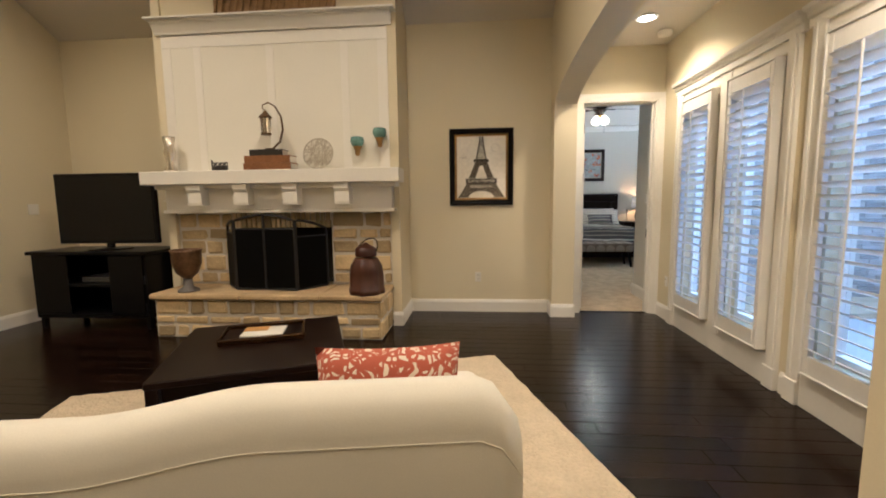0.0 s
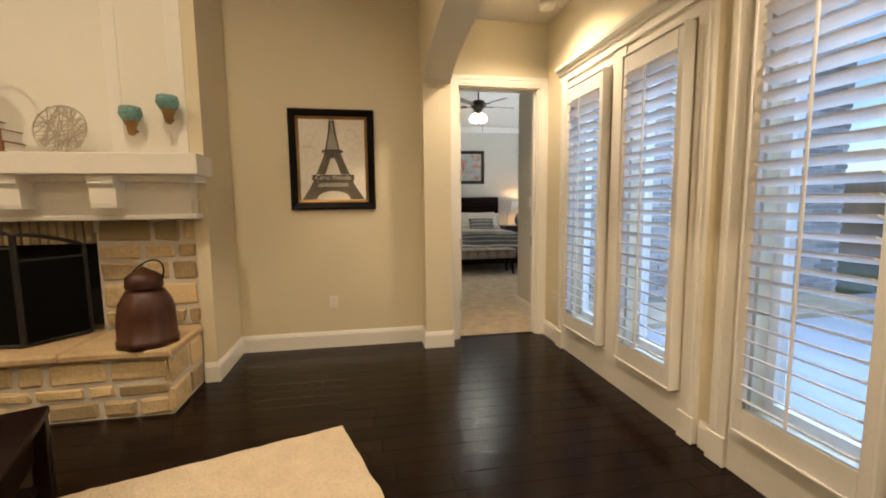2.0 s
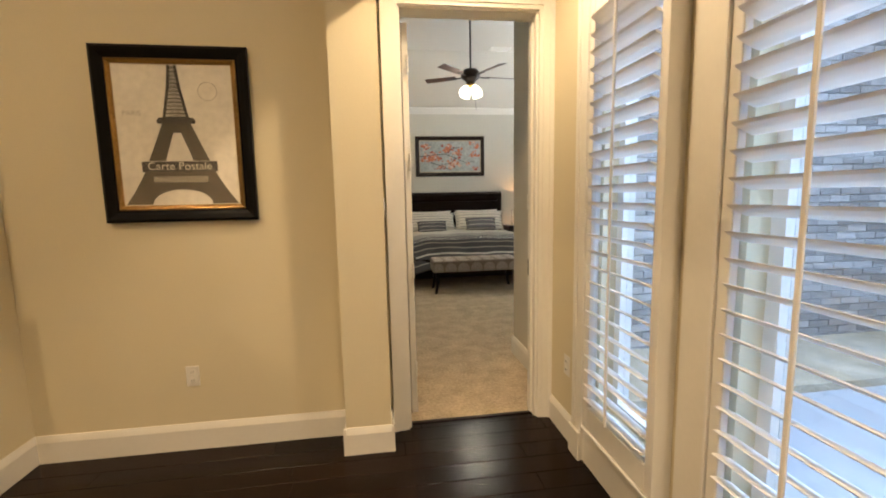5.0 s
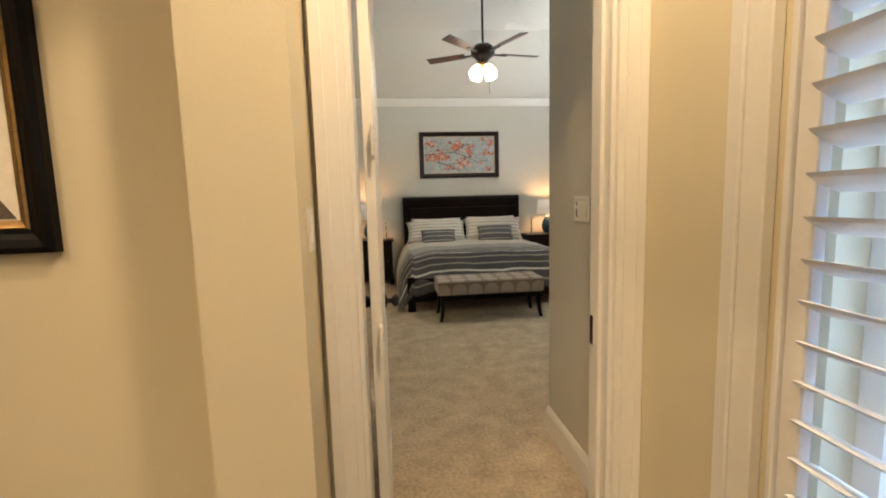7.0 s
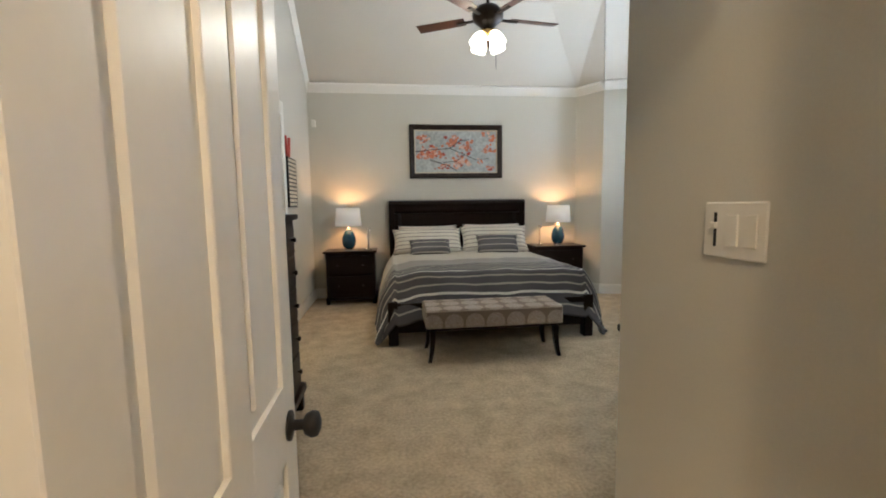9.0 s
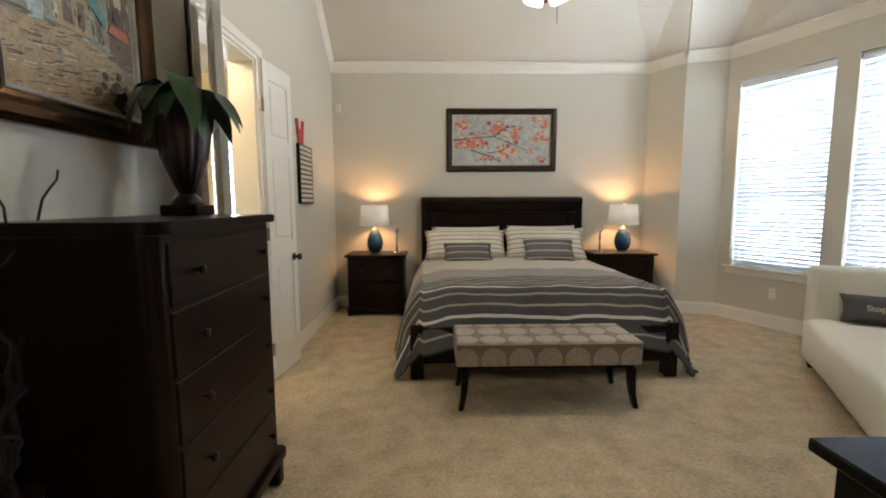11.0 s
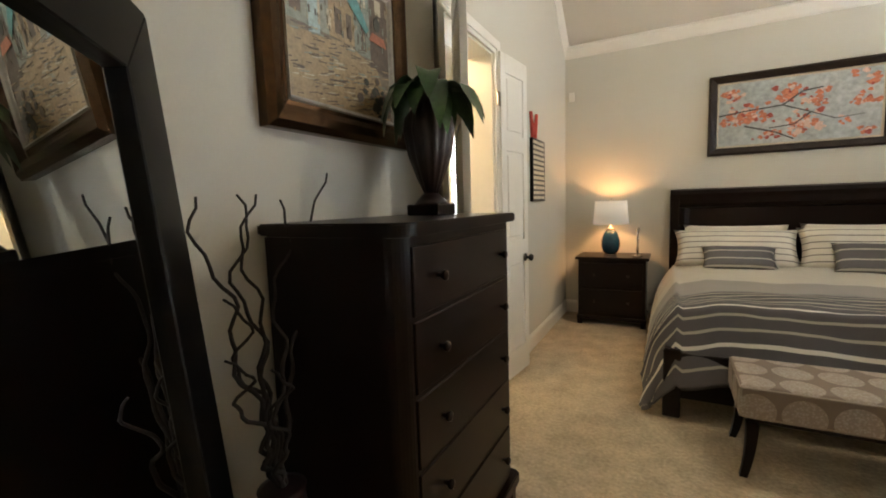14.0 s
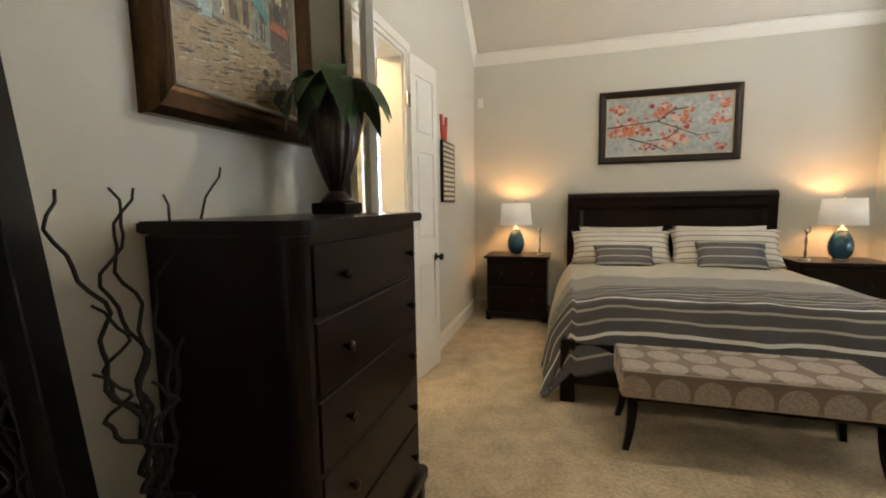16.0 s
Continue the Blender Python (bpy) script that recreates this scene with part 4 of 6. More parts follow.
for a in ((-0.25, 0.25, -0.175, -0.155), (-0.25, 0.25, 0.155, 0.175), (-0.255, -0.24, -0.155, 0.155), (0.24, 0.255, -0.155, 0.155)):
    part("rim", one(*a, 0.0, 0.035, 0.004), BRONZEFRAME, tray, local=True)
mag = thing("magazine", (-0.25, 2.72, 0.464), "white paper magazine lying in the tray", "magazine", rz=15)
part("page_block", one(-0.13, 0.13, -0.095, 0.095, 0.0, 0.014, 0.003), PAPER, mag, local=True)
part("cover", one(-0.131, 0.02, 0.0, 0.096, 0.0142, 0.016), mat("amber_print", (0.5, 0.28, 0.08), 0.4, vary=0.5, scale=20), mag, local=True)

sofa = thing("sofa", (1.28, 1.1, 0), "cream linen camelback sofa with its back to the window side", "sofa", rz=9)
n = 40
def backtop(u):
    return 0.86 - 0.07 * max(0, min(1, (u - 0.62) / 0.5)) ** 2 * (3 - 2 * max(0, min(1, (u - 0.62) / 0.5)))  - 0.10 * max(0, 1 - u / 0.10) ** 2
bm = bmesh.new()
rings = []
for i in range(n + 1):
    u = 2.1 * i / n
    zt = backtop(u)
    prof = [(0.10, 0.08), (0.0, 0.08), (-0.015, 0.35), (-0.02, zt - 0.10), (-0.005, zt - 0.035), (0.04, zt), (0.11, zt - 0.01), (0.16, zt - 0.06), (0.17, 0.45), (0.20, 0.40), (0.20, 0.08)]
    rings.append([bm.verts.new((-u, y, z)) for y, z in prof])
for a, b in zip(rings, rings[1:]):
    for i in range(len(a)):
        bm.faces.new((a[i], a[(i + 1) % len(a)], b[(i + 1) % len(a)], b[i]))
bm.faces.new(rings[0]), bm.faces.new(rings[-1][::-1])
bmesh.ops.bevel(bm, geom=[e for e in bm.edges if len(e.link_faces) == 2 and e.calc_face_angle(0) > 1.2], offset=0.02, segments=3, affect="EDGES")
part("backrest", bm, LINEN, sofa, smooth=True, local=True)
seat = one(-1.95, -0.15, 0.18, 0.80, 0.20, 0.44, 0.04, 3)
part("seat", seat, LINEN, sofa, smooth=True, local=True)
for x0, x1 in ((-0.16, -0.02), (-2.10, -1.96)):
    bm = one(x0, x1, 0.15, 0.62, 0.09, 0.75, 0.05, 4)
    for v in bm.verts:
        if v.co.z > 0.4:
            v.co.z -= 0.10 * ((v.co.y - 0.15) / 0.47) ** 2
    part("arm", bm, LINEN, sofa, smooth=True, local=True)
part("piping", tube([(-2.1 * i / n, -0.0205, backtop(2.1 * i / n) - 0.125) for i in range(n + 1)], 0.002, 6), LINEN, sofa, local=True)
for x in (-2.05, -0.07):
    for y in (0.04, 0.72):
        part("foot", lathe([(0.02, 0.022), (0.03, 0.10)], (x, y, 0), 12), ESPRESSO, sofa, local=True)
CORAL = mat("coral_print", (0.40, 0.095, 0.05), 0.9, vary=0.15, scale=5, fine=200, bump=0.4, dist=0.002)
nn, ll = CORAL.node_tree.nodes, CORAL.node_tree.links
vor = nn.new("ShaderNodeTexVoronoi")
vor.feature = "DISTANCE_TO_EDGE"
vor.inputs["Scale"].default_value = 46
warp = nn.new("ShaderNodeTexNoise")
warp.inputs["Scale"].default_value = 9
ll.new(warp.outputs["Color"], vor.inputs["Vector"])
cmp_node = nn.new("ShaderNodeMath")
cmp_node.operation = "GREATER_THAN"
cmp_node.inputs[1].default_value = 0.2
mapn = nn.new("ShaderNodeMapping")
mapn.inputs["Scale"].default_value = (1.0, 1.0, 0.7)
tcn = [k for k in nn if k.type == "TEX_COORD"][0]
ll.new(tcn.outputs["Object"], mapn.inputs[0])
addv = nn.new("ShaderNodeMixRGB")
addv.inputs[0].default_value = 0.12
ll.new(mapn.outputs[0], addv.inputs[1]), ll.new(warp.outputs["Color"], addv.inputs[2])
ll.new(tcn.outputs["Object"], warp.inputs[0]), ll.new(addv.outputs[0], vor.inputs["Vector"])
ll.new(vor.outputs["Distance"], cmp_node.inputs[0])
mixc = nn.new("ShaderNodeMixRGB")
ll.new(cmp_node.outputs[0], mixc.inputs[0])
ll.new([k for k in nn if k.type == "VALTORGB"][0].outputs[0], mixc.inputs[1])
mixc.inputs[2].default_value = (0.72, 0.62, 0.50, 1)
ll.new(mixc.outputs[0], nn["Principled BSDF"].inputs["Base Color"])
cush = tagged(link("throw_pillow", pillow_mesh(0.49, 0.44, 0.16, seed=3), CORAL, True), "coral red branch print throw pillow on the sofa", "pillow")
cush.matrix_basis = pose(0.875, 1.42, 0.62, -12, 0, 10)

# ---- pictures ----
def picture_frame(ob, w, h, bar, depth, material, inner=0.0, inner_mat=None):
    """Mitred bars round the local origin, in the local xz plane, facing -y."""
    rings = ((w / 2, h / 2, bar, depth, material, "frame_bar"),) + (((w / 2 - bar, h / 2 - bar, inner, depth * 0.6, inner_mat, "inner_bar"),) if inner else ())
    for hw, hh, b, d, m, name in rings:
        for s in range(4):
            a, c = (hw, hh) if s % 2 == 0 else (hh, hw)
            bm = bmesh.new()
            prof = [(0, 0), (0, -d * 0.7), (b * 0.25, -d), (b * 0.6, -d * 0.8), (b * 0.85, -d * 0.55), (b, -d * 0.5), (b, 0)]
            lo = [bm.verts.new((-a + o, y, -c + o)) for o, y in prof]
            hi = [bm.verts.new((a - o, y, -c + o)) for o, y in prof]
            bm.faces.new(lo), bm.faces.new(hi[::-1])
            for i in range(len(prof)):
                bm.faces.new((lo[i], hi[i], hi[(i + 1) % len(prof)], lo[(i + 1) % len(prof)]))
            bmesh.ops.rotate(bm, verts=bm.verts, cent=(0, 0, 0), matrix=Matrix.Rotation(radians(90 * s), 3, "Y"))
            part(name, bm, m, ob, local=True)


def flat(points, y, material, name, parent, thick=0.0015):
    """A thin painted shape on a picture."""
    return part(name, prism(points, "y", y - thick, y), material, parent, local=True)


eif = thing("framed_print", (1.195, 5.088, 1.70), "black framed sepia print of a lattice iron tower", "picture")
picture_frame(eif, 0.73, 0.87, 0.06, 0.035, BLACKWOOD, 0.026, GOLD)
flat([(-0.28, -0.35), (0.28, -0.35), (0.28, 0.35), (-0.28, 0.35)], -0.006, PICGLASS, "print_paper", eif)
TOWER = ((0.345, 0.022), (0.235, 0.034), (0.06, 0.068), (-0.125, 0.145), (-0.18, 0.168), (-0.225, 0.192), (-0.345, 0.27))


GREYBROWN = mat("pale_lattice_ink", (0.22, 0.18, 0.12), 0.7, vary=0.3, bump=0)


def tower_half(z):
    for (za, ha), (zb, hb) in zip(TOWER, TOWER[1:]):
        if zb <= z <= za:
            return ha + (hb - ha) * (za - z) / (za - zb)
    return 0.27


SEPIA = mat("brown_print_ink", (0.075, 0.058, 0.036), 0.6, vary=0.5, scale=30, fine=120, bump=0)
for s in (-1, 1):
    # shaft rails, upper legs, and the spreading feet beside the arch
    flat([(s * tower_half(z), z) for z in (0.345, 0.235, 0.06)] + [(s * (tower_half(z) - 0.014), z) for z in (0.06, 0.235, 0.345)], -0.0075, INK, "tower_leg", eif)
    flat([(s * 0.068, 0.06), (s * 0.10, -0.02), (s * 0.145, -0.125), (s * 0.066, -0.125), (s * 0.045, -0.06), (s * 0.018, 0.015), (0, 0.015), (0, 0.06)], -0.0075, SEPIA, "tower_leg", eif)
    arch_line = [(s * 0.145 * math.cos(math.pi / 2 * i / 8), -0.345 + 0.075 * math.sin(math.pi / 2 * i / 8)) for i in range(9)]
    flat([(0, -0.18), (s * 0.168, -0.18), (s * 0.192, -0.225), (s * 0.225, -0.28), (s * 0.27, -0.345)] + arch_line, -0.0075, SEPIA, "tower_foot", eif)
    for k in range(9):
        z = -0.01 - k * 0.0125
        u = tower_half(z)
        flat([(s * u, z), (s * (u - 0.004), z), (s * (u - 0.062), z - 0.022), (s * (u - 0.058), z - 0.022)], -0.0082, GREYBROWN if k % 2 else INK, "lattice", eif, 0.0005)
    for k in range(10):
        z = -0.195 - k * 0.014
        u = tower_half(z)
        flat([(s * u, z), (s * (u - 0.005), z), (s * (u - 0.075), z + 0.012), (s * (u - 0.075), z + 0.009)], -0.0082, GREYBROWN if k % 3 == 0 else INK, "lattice", eif, 0.0005)
flat([(-0.088, 0.06), (0.088, 0.06), (0.092, 0.075), (0.08, 0.09), (-0.08, 0.09), (-0.092, 0.075)], -0.008, INK, "tower_deck", eif)
flat([(-0.18, -0.18), (0.18, -0.18), (0.18, -0.128), (-0.18, -0.128)], -0.008, INK, "tower_deck", eif)
for k in range(14):
    z = 0.09 + k * 0.0182
    u, w = tower_half(z), tower_half(z + 0.0182)
    for s in (-1, 1):
        flat([(-s * u, z), (-s * u + s * 0.006, z), (s * w, z + 0.0182), (s * w - s * 0.006, z + 0.0182)], -0.0082, INK, "lattice", eif)
    flat([(-u, z), (u, z), (u, z + 0.004), (-u, z + 0.004)], -0.0084, INK, "lattice", eif)
CREAM = mat("cream_lettering", (0.62, 0.56, 0.44), 0.7, vary=0.1, bump=0)
words("lettering", "Carte Postale", 0.056, pose(1.195, 5.0785, 1.530, 90, 0, 0), CREAM, eif, 0.0008)
GREYINK = mat("faded_ink", (0.36, 0.32, 0.26), 0.8, vary=0.1, bump=0)
words("lettering", "PARIS", 0.035, pose(0.99, 5.0805, 1.80, 90, 0, 0), GREYINK, eif, 0.0005)
part("postmark", tube([(0.16 + 0.045 * math.cos(i * 0.3142), -0.0075, 0.22 + 0.045 * math.sin(i * 0.3142)) for i in range(21)], 0.0022, 4), GREYINK, eif, local=True)
for k in range(5):
    flat([(-0.13, -0.205 - k * 0.006), (0.13, -0.205 - k * 0.006), (0.13, -0.2075 - k * 0.006), (-0.13, -0.2075 - k * 0.006)], -0.0092, CREAM, "script_line", eif, 0.0004)
pg = part("glazing", one(-0.285, 0.285, -0.0145, -0.0125, -0.355, 0.355), WINDOWGLASS, eif, local=True)
pg.visible_shadow = False

blo = thing("blossom_painting", (3.64, 11.47, 2.18), "dark framed painting of coral blossoms on grey blue", "painting")
picture_frame(blo, 1.42, 0.795, 0.075, 0.045, mat("dark_bronze_frame", (0.022, 0.013, 0.009), 0.35, 0.35, vary=0.4, bump=0.05), 0.018, mat("champagne_fillet", (0.55, 0.47, 0.34), 0.4, 0.3))
SKYPAINT = mat("grey_blue_canvas", (0.38, 0.40, 0.39), 0.5, vary=0.5, scale=2.6, fine=26, bump=0.3)
flat([(-0.625, -0.31), (0.625, -0.31), (0.625, 0.31), (-0.625, 0.31)], -0.012, SKYPAINT, "canvas", blo)
TWIGPAINT = mat("dark_branch_paint", (0.06, 0.05, 0.05), 0.7, vary=0.4)
BLOOMS = [mat("coral_paint", (0.52, 0.17, 0.085), 0.7, vary=0.5, scale=30), mat("pale_pink_paint", (0.62, 0.42, 0.33), 0.7, vary=0.25, scale=30), mat("deep_red_paint", (0.33, 0.06, 0.04), 0.7, vary=0.4, scale=30)]
for pts in (((-0.62, 0.0), (-0.35, 0.03), (-0.1, 0.05), (0.12, -0.04), (0.3, -0.12), (0.5, -0.10)), ((-0.4, -0.12), (-0.15, -0.2), (0.0, -0.28)), ((-0.1, 0.05), (0.05, 0.16), (0.2, 0.18)), ((0.12, -0.04), (0.0, -0.14), (-0.2, -0.16))):
    part("painted_branch", tube([(u, -0.013, v) for u, v in pts], [0.008, 0.007, 0.006, 0.005, 0.004, 0.003][:len(pts)], 5), TWIGPAINT, blo, local=True)
r3 = random.Random(11)
for cx, cz, n, spread in ((-0.34, -0.03, 46, 0.13), (-0.42, -0.02, 20, 0.12), (-0.52, 0.19, 18, 0.09), (-0.54, -0.06, 14, 0.07), (-0.05, 0.14, 30, 0.10), (0.0, 0.22, 10, 0.06), (0.14, 0.04, 20, 0.09), (0.08, -0.13, 44, 0.12), (0.02, -0.19, 14, 0.08), (0.50, 0.04, 16, 0.09), (0.44, 0.27, 14, 0.09), (0.57, 0.2, 8, 0.06), (-0.2, -0.24, 12, 0.08), (0.56, -0.25, 8, 0.05), (0.36, -0.14, 6, 0.05), (0.22, 0.15, 6, 0.05)):
    for k in range(n):
        u, v, r = cx + r3.gauss(0, spread * 0.55), cz + r3.gauss(0, spread * 0.42), r3.uniform(0.012, 0.032)
        if abs(u) > 0.60 or abs(v) > 0.285:
            continue
        a0 = r3.uniform(0, 6)
        flat([(u + r * (1 + 0.35 * math.cos(3 * i * 0.698 + a0)) * math.cos(i * 0.698), v + r * 0.75 * (1 + 0.35 * math.cos(2 * i * 0.698 + a0)) * math.sin(i * 0.698)) for i in range(9)], -0.0135 - k * 0.00005, BLOOMS[1 if cx == 0.08 and k % 2 else r3.choice((0, 0, 0, 1, 2))], "painted_petal", blo, 0.001)

cafe = thing("street_painting", (1.472, 7.47, 1.99), "gilt framed painting of a cobbled street with awnings", "painting", rz=90)
picture_frame(cafe, 0.80, 0.73, 0.095, 0.055, BRONZEFRAME, 0.022, mat("silver_fillet", (0.34, 0.31, 0.26), 0.45, 0.3, vary=0.3, scale=20))
STREET = mat("brown_street_paint", (0.15, 0.115, 0.08), 0.4, vary=0.8, scale=9, fine=40, bump=0.6)
flat([(-0.29, -0.25), (0.29, -0.25), (0.29, 0.25), (-0.29, 0.25)], -0.012, STREET, "canvas", cafe)
PAINTS = [mat(n, c, 0.45, vary=0.5, scale=30, fine=90, bump=0.4) for n, c in (
    ("ochre_paint", (0.30, 0.21, 0.11)), ("umber_paint", (0.085, 0.055, 0.035)), ("grey_green_paint", (0.20, 0.22, 0.18)), ("pale_blue_paint", (0.30, 0.40, 0.42)),
    ("teal_paint", (0.06, 0.21, 0.20)), ("rust_paint", (0.36, 0.10, 0.045)), ("cream_paint", (0.46, 0.39, 0.27)), ("black_green_paint", (0.02, 0.022, 0.014)))]
OCHRE, UMBER, GREYGREEN, PALEBLUE, TEALP, RUST, CREAMP, BUSH = PAINTS
lay = -0.0135


def daub(points, material, name):
    """One stroke of paint, each a hair above the last, kept inside the canvas."""
    global lay
    lay -= 0.000012
    flat([(max(-0.288, min(0.288, u)), max(-0.248, min(0.248, v))) for u, v in points], lay, material, name, cafe, 0.0008)


# house fronts, windows and doors
for u0, u1, v0, v1, m in ((-0.29, -0.08, 0.0, 0.25, GREYGREEN), (-0.08, 0.06, 0.0, 0.25, OCHRE), (0.06, 0.16, -0.02, 0.25, GREYGREEN), (0.16, 0.29, -0.06, 0.25, UMBER)):
    daub([(u0, v0), (u1, v0), (u1, v1), (u0, v1)], m, "painted_front")
for u, v, w, h, m in ((-0.24, 0.13, 0.05, 0.07, UMBER), (-0.24, 0.03, 0.05, 0.06, UMBER), (-0.155, 0.0, 0.055, 0.12, PALEBLUE), (-0.13, 0.02, 0.012, 0.10, CREAMP), (-0.155, -0.03, 0.055, 0.05, PALEBLUE), (-0.03, 0.02, 0.04, 0.09, UMBER),
                      (0.03, 0.02, 0.03, 0.09, UMBER), (0.10, 0.18, 0.02, 0.06, CREAMP), (0.13, 0.17, 0.014, 0.06, CREAMP), (0.05, 0.20, 0.02, 0.05, CREAMP), (0.22, 0.17, 0.04, 0.06, CREAMP), (0.115, 0.0, 0.03, 0.10, UMBER), (-0.08, 0.02, 0.02, 0.07, CREAMP)):
    daub([(u - w / 2, v), (u + w / 2, v), (u + w / 2, v + h), (u - w / 2, v + h)], m, "painted_front")
# cobbled road
daub([(-0.29, -0.25), (0.29, -0.25), (0.20, -0.05), (0.02, 0.0), (-0.29, -0.03)], OCHRE, "painted_road")
for k in range(230):
    u, v = r3.uniform(-0.29, 0.24), r3.uniform(-0.245, -0.005)
    n, h, g = r3.uniform(0.015, 0.06), r3.uniform(0.003, 0.007), r3.uniform(0.0, 0.25)
    if v > -0.03 and u > 0.1:
        continue
    daub([(u, v), (u + n, v + n * g), (u + n, v + n * g + h), (u, v + h * 0.6)], r3.choice((OCHRE, UMBER, CREAMP, UMBER, GREYGREEN, UMBER)), "painted_stroke")
for k in range(110):
    u, v = r3.uniform(-0.28, 0.28), r3.uniform(0.0, 0.24)
    h, w = r3.uniform(0.01, 0.035), r3.uniform(0.003, 0.009)
    daub([(u, v), (u + w, v), (u + w * 0.8, v + h), (u, v + h)], r3.choice((UMBER, OCHRE, GREYGREEN, UMBER, CREAMP)), "painted_stroke")
# awnings, round sign and bush
daub([(-0.15, 0.235), (-0.06, 0.15), (-0.04, 0.17), (-0.05, 0.25), (-0.14, 0.25)], RUST, "painted_awning")
daub([(-0.03, 0.20), (0.13, 0.07), (0.15, 0.09), (0.04, 0.24), (0.0, 0.25)], TEALP, "painted_awning")
daub([(0.15, 0.055), (0.265, 0.05), (0.255, 0.085), (0.17, 0.09)], RUST, "painted_awning")
daub([(0.205 + 0.022 * math.cos(i * 0.628), 0.13 + 0.03 * math.sin(i * 0.628)) for i in range(10)], BUSH, "painted_sign")
for k in range(40):
    u, v, r = 0.21 + r3.gauss(0, 0.045), -0.175 + r3.gauss(0, 0.035), r3.uniform(0.008, 0.022)
    daub([(u + r * math.cos(i * 1.05), v + r * (0.6 + 0.5 * r3.random()) * math.sin(i * 1.05)) for i in range(6)], BUSH if k % 4 else UMBER, "painted_bush")

sign = thing("word_sign", (1.472, 10.16, 1.66), "black wooden wall sign covered in lines of white words", "sign", rz=90)
part("board", one(-0.21, 0.21, -0.03, 0.0, -0.285, 0.285, 0.004), BLACKWOOD, sign, local=True)
for k in range(12):
    u = -0.19
    while u < 0.17:
        w = min(r3.uniform(0.06, 0.18), 0.19 - u)
        z = 0.25 - k * 0.0455
        part("word_bar", one(u, u + w - 0.012, -0.0315, -0.03, z - 0.014, z + 0.014), CREAM, sign, local=True)
        u += w
letter = thing("red_wall_letter", (1.473, 10.05, 1.95), "red painted metal initial above the sign", "wall letter", rz=90)
for a, b in (((-0.09, 0.22), (-0.045, 0.0)), ((-0.045, 0.0), (0.0, 0.13)), ((0.0, 0.13), (0.045, 0.0)), ((0.045, 0.0), (0.09, 0.22))):
    part("stroke", tube([(a[0], -0.012, a[1]), (b[0], -0.012, b[1])], 0.015, 6), REDPAINT, letter, local=True)


# ---- bedroom ----
def bed():
    ob = thing("bed", (3.63, 10.2, 0), "king size espresso sleigh bed with panelled headboard", "bed")
    part("headboard_panel", one(2.68, 4.60, 11.385, 11.40, 0.30, 1.30, 0.002), ESPRESSO, ob)
    part("headboard_rail", prism([(11.40, 1.36), (11.335, 1.36), (11.335, 1.30), (11.36, 1.265), (11.384, 1.255), (11.40, 1.255)], "x", 2.68, 4.60), ESPRESSO, ob)
    for x0, k in ((2.69, 1), (4.59, -1)):
        part("headboard_stile", prism([(x0, 11.384), (x0, 11.335), (x0 + k * 0.045, 11.335), (x0 + k * 0.075, 11.36), (x0 + k * 0.095, 11.384)], "z", 0.3, 1.256), ESPRESSO, ob)
    part("headboard_cap", prism([(11.33, 1.36), (11.325, 1.40), (11.35, 1.44), (11.40, 1.455), (11.445, 1.44), (11.45, 1.40), (11.41, 1.36)], "x", 2.60, 4.68), ESPRESSO, ob)
    for x0 in (2.60, 4.59):
        part("headboard_post", one(x0, x0 + 0.09, 11.33, 11.42, 0, 1.40, 0.006), ESPRESSO, ob)
    bm = one(2.66, 4.61, 9.08, 9.14, 0.12, 0.42, 0.006)
    box(bm, 2.66, 4.61, 9.06, 9.08, 0.36, 0.42, 0.006)
    part("footboard", bm, ESPRESSO, ob)
    for x0 in (2.57, 4.58):
        part("foot_post", one(x0, x0 + 0.10, 9.05, 9.15, 0, 0.44, 0.008), ESPRESSO, ob)
    for x0 in (2.60, 4.63):
        part("side_rail", one(x0, x0 + 0.035, 9.15, 11.33, 0.15, 0.38, 0.004), ESPRESSO, ob)
    return ob


bed()
mattress = tagged(link("mattress", one(2.70, 4.57, 9.18, 11.33, 0.28, 0.66, 0.05, 3), LINEN, True), "thick white mattress on the bed", "mattress")
# duvet: a sheet over the mattress that falls at both sides and the foot
WHITE, PALE = (0.74, 0.71, 0.64), (0.42, 0.39, 0.33)
bands = [(0.055, 0.0042, PALE), (0.1165, 0.0062, WHITE), (0.1606, 0.0042, PALE), (0.2008, 0.0038, PALE), (0.237, 0.0055, WHITE), (0.282, 0.003, PALE), (0.309, 0.004, PALE), (0.341, 0.003, PALE), (0.3735, 0.004, PALE), (0.403, 0.003, PALE)]
DUVET = stripes("striped_duvet_cloth", 1, [(0.72, 0.286, (0.30, 0.285, 0.26)), (0.93, 0.335, (0.50, 0.47, 0.41)), (0.428, 0.010, (0.26, 0.25, 0.24))] + bands, (0.105, 0.10, 0.105), None, 0)
bm = bmesh.new()
uvl = bm.loops.layers.uv.new("uv")
NU, NV = 96, 84
W, L = 3.06, 2.49
grid = []
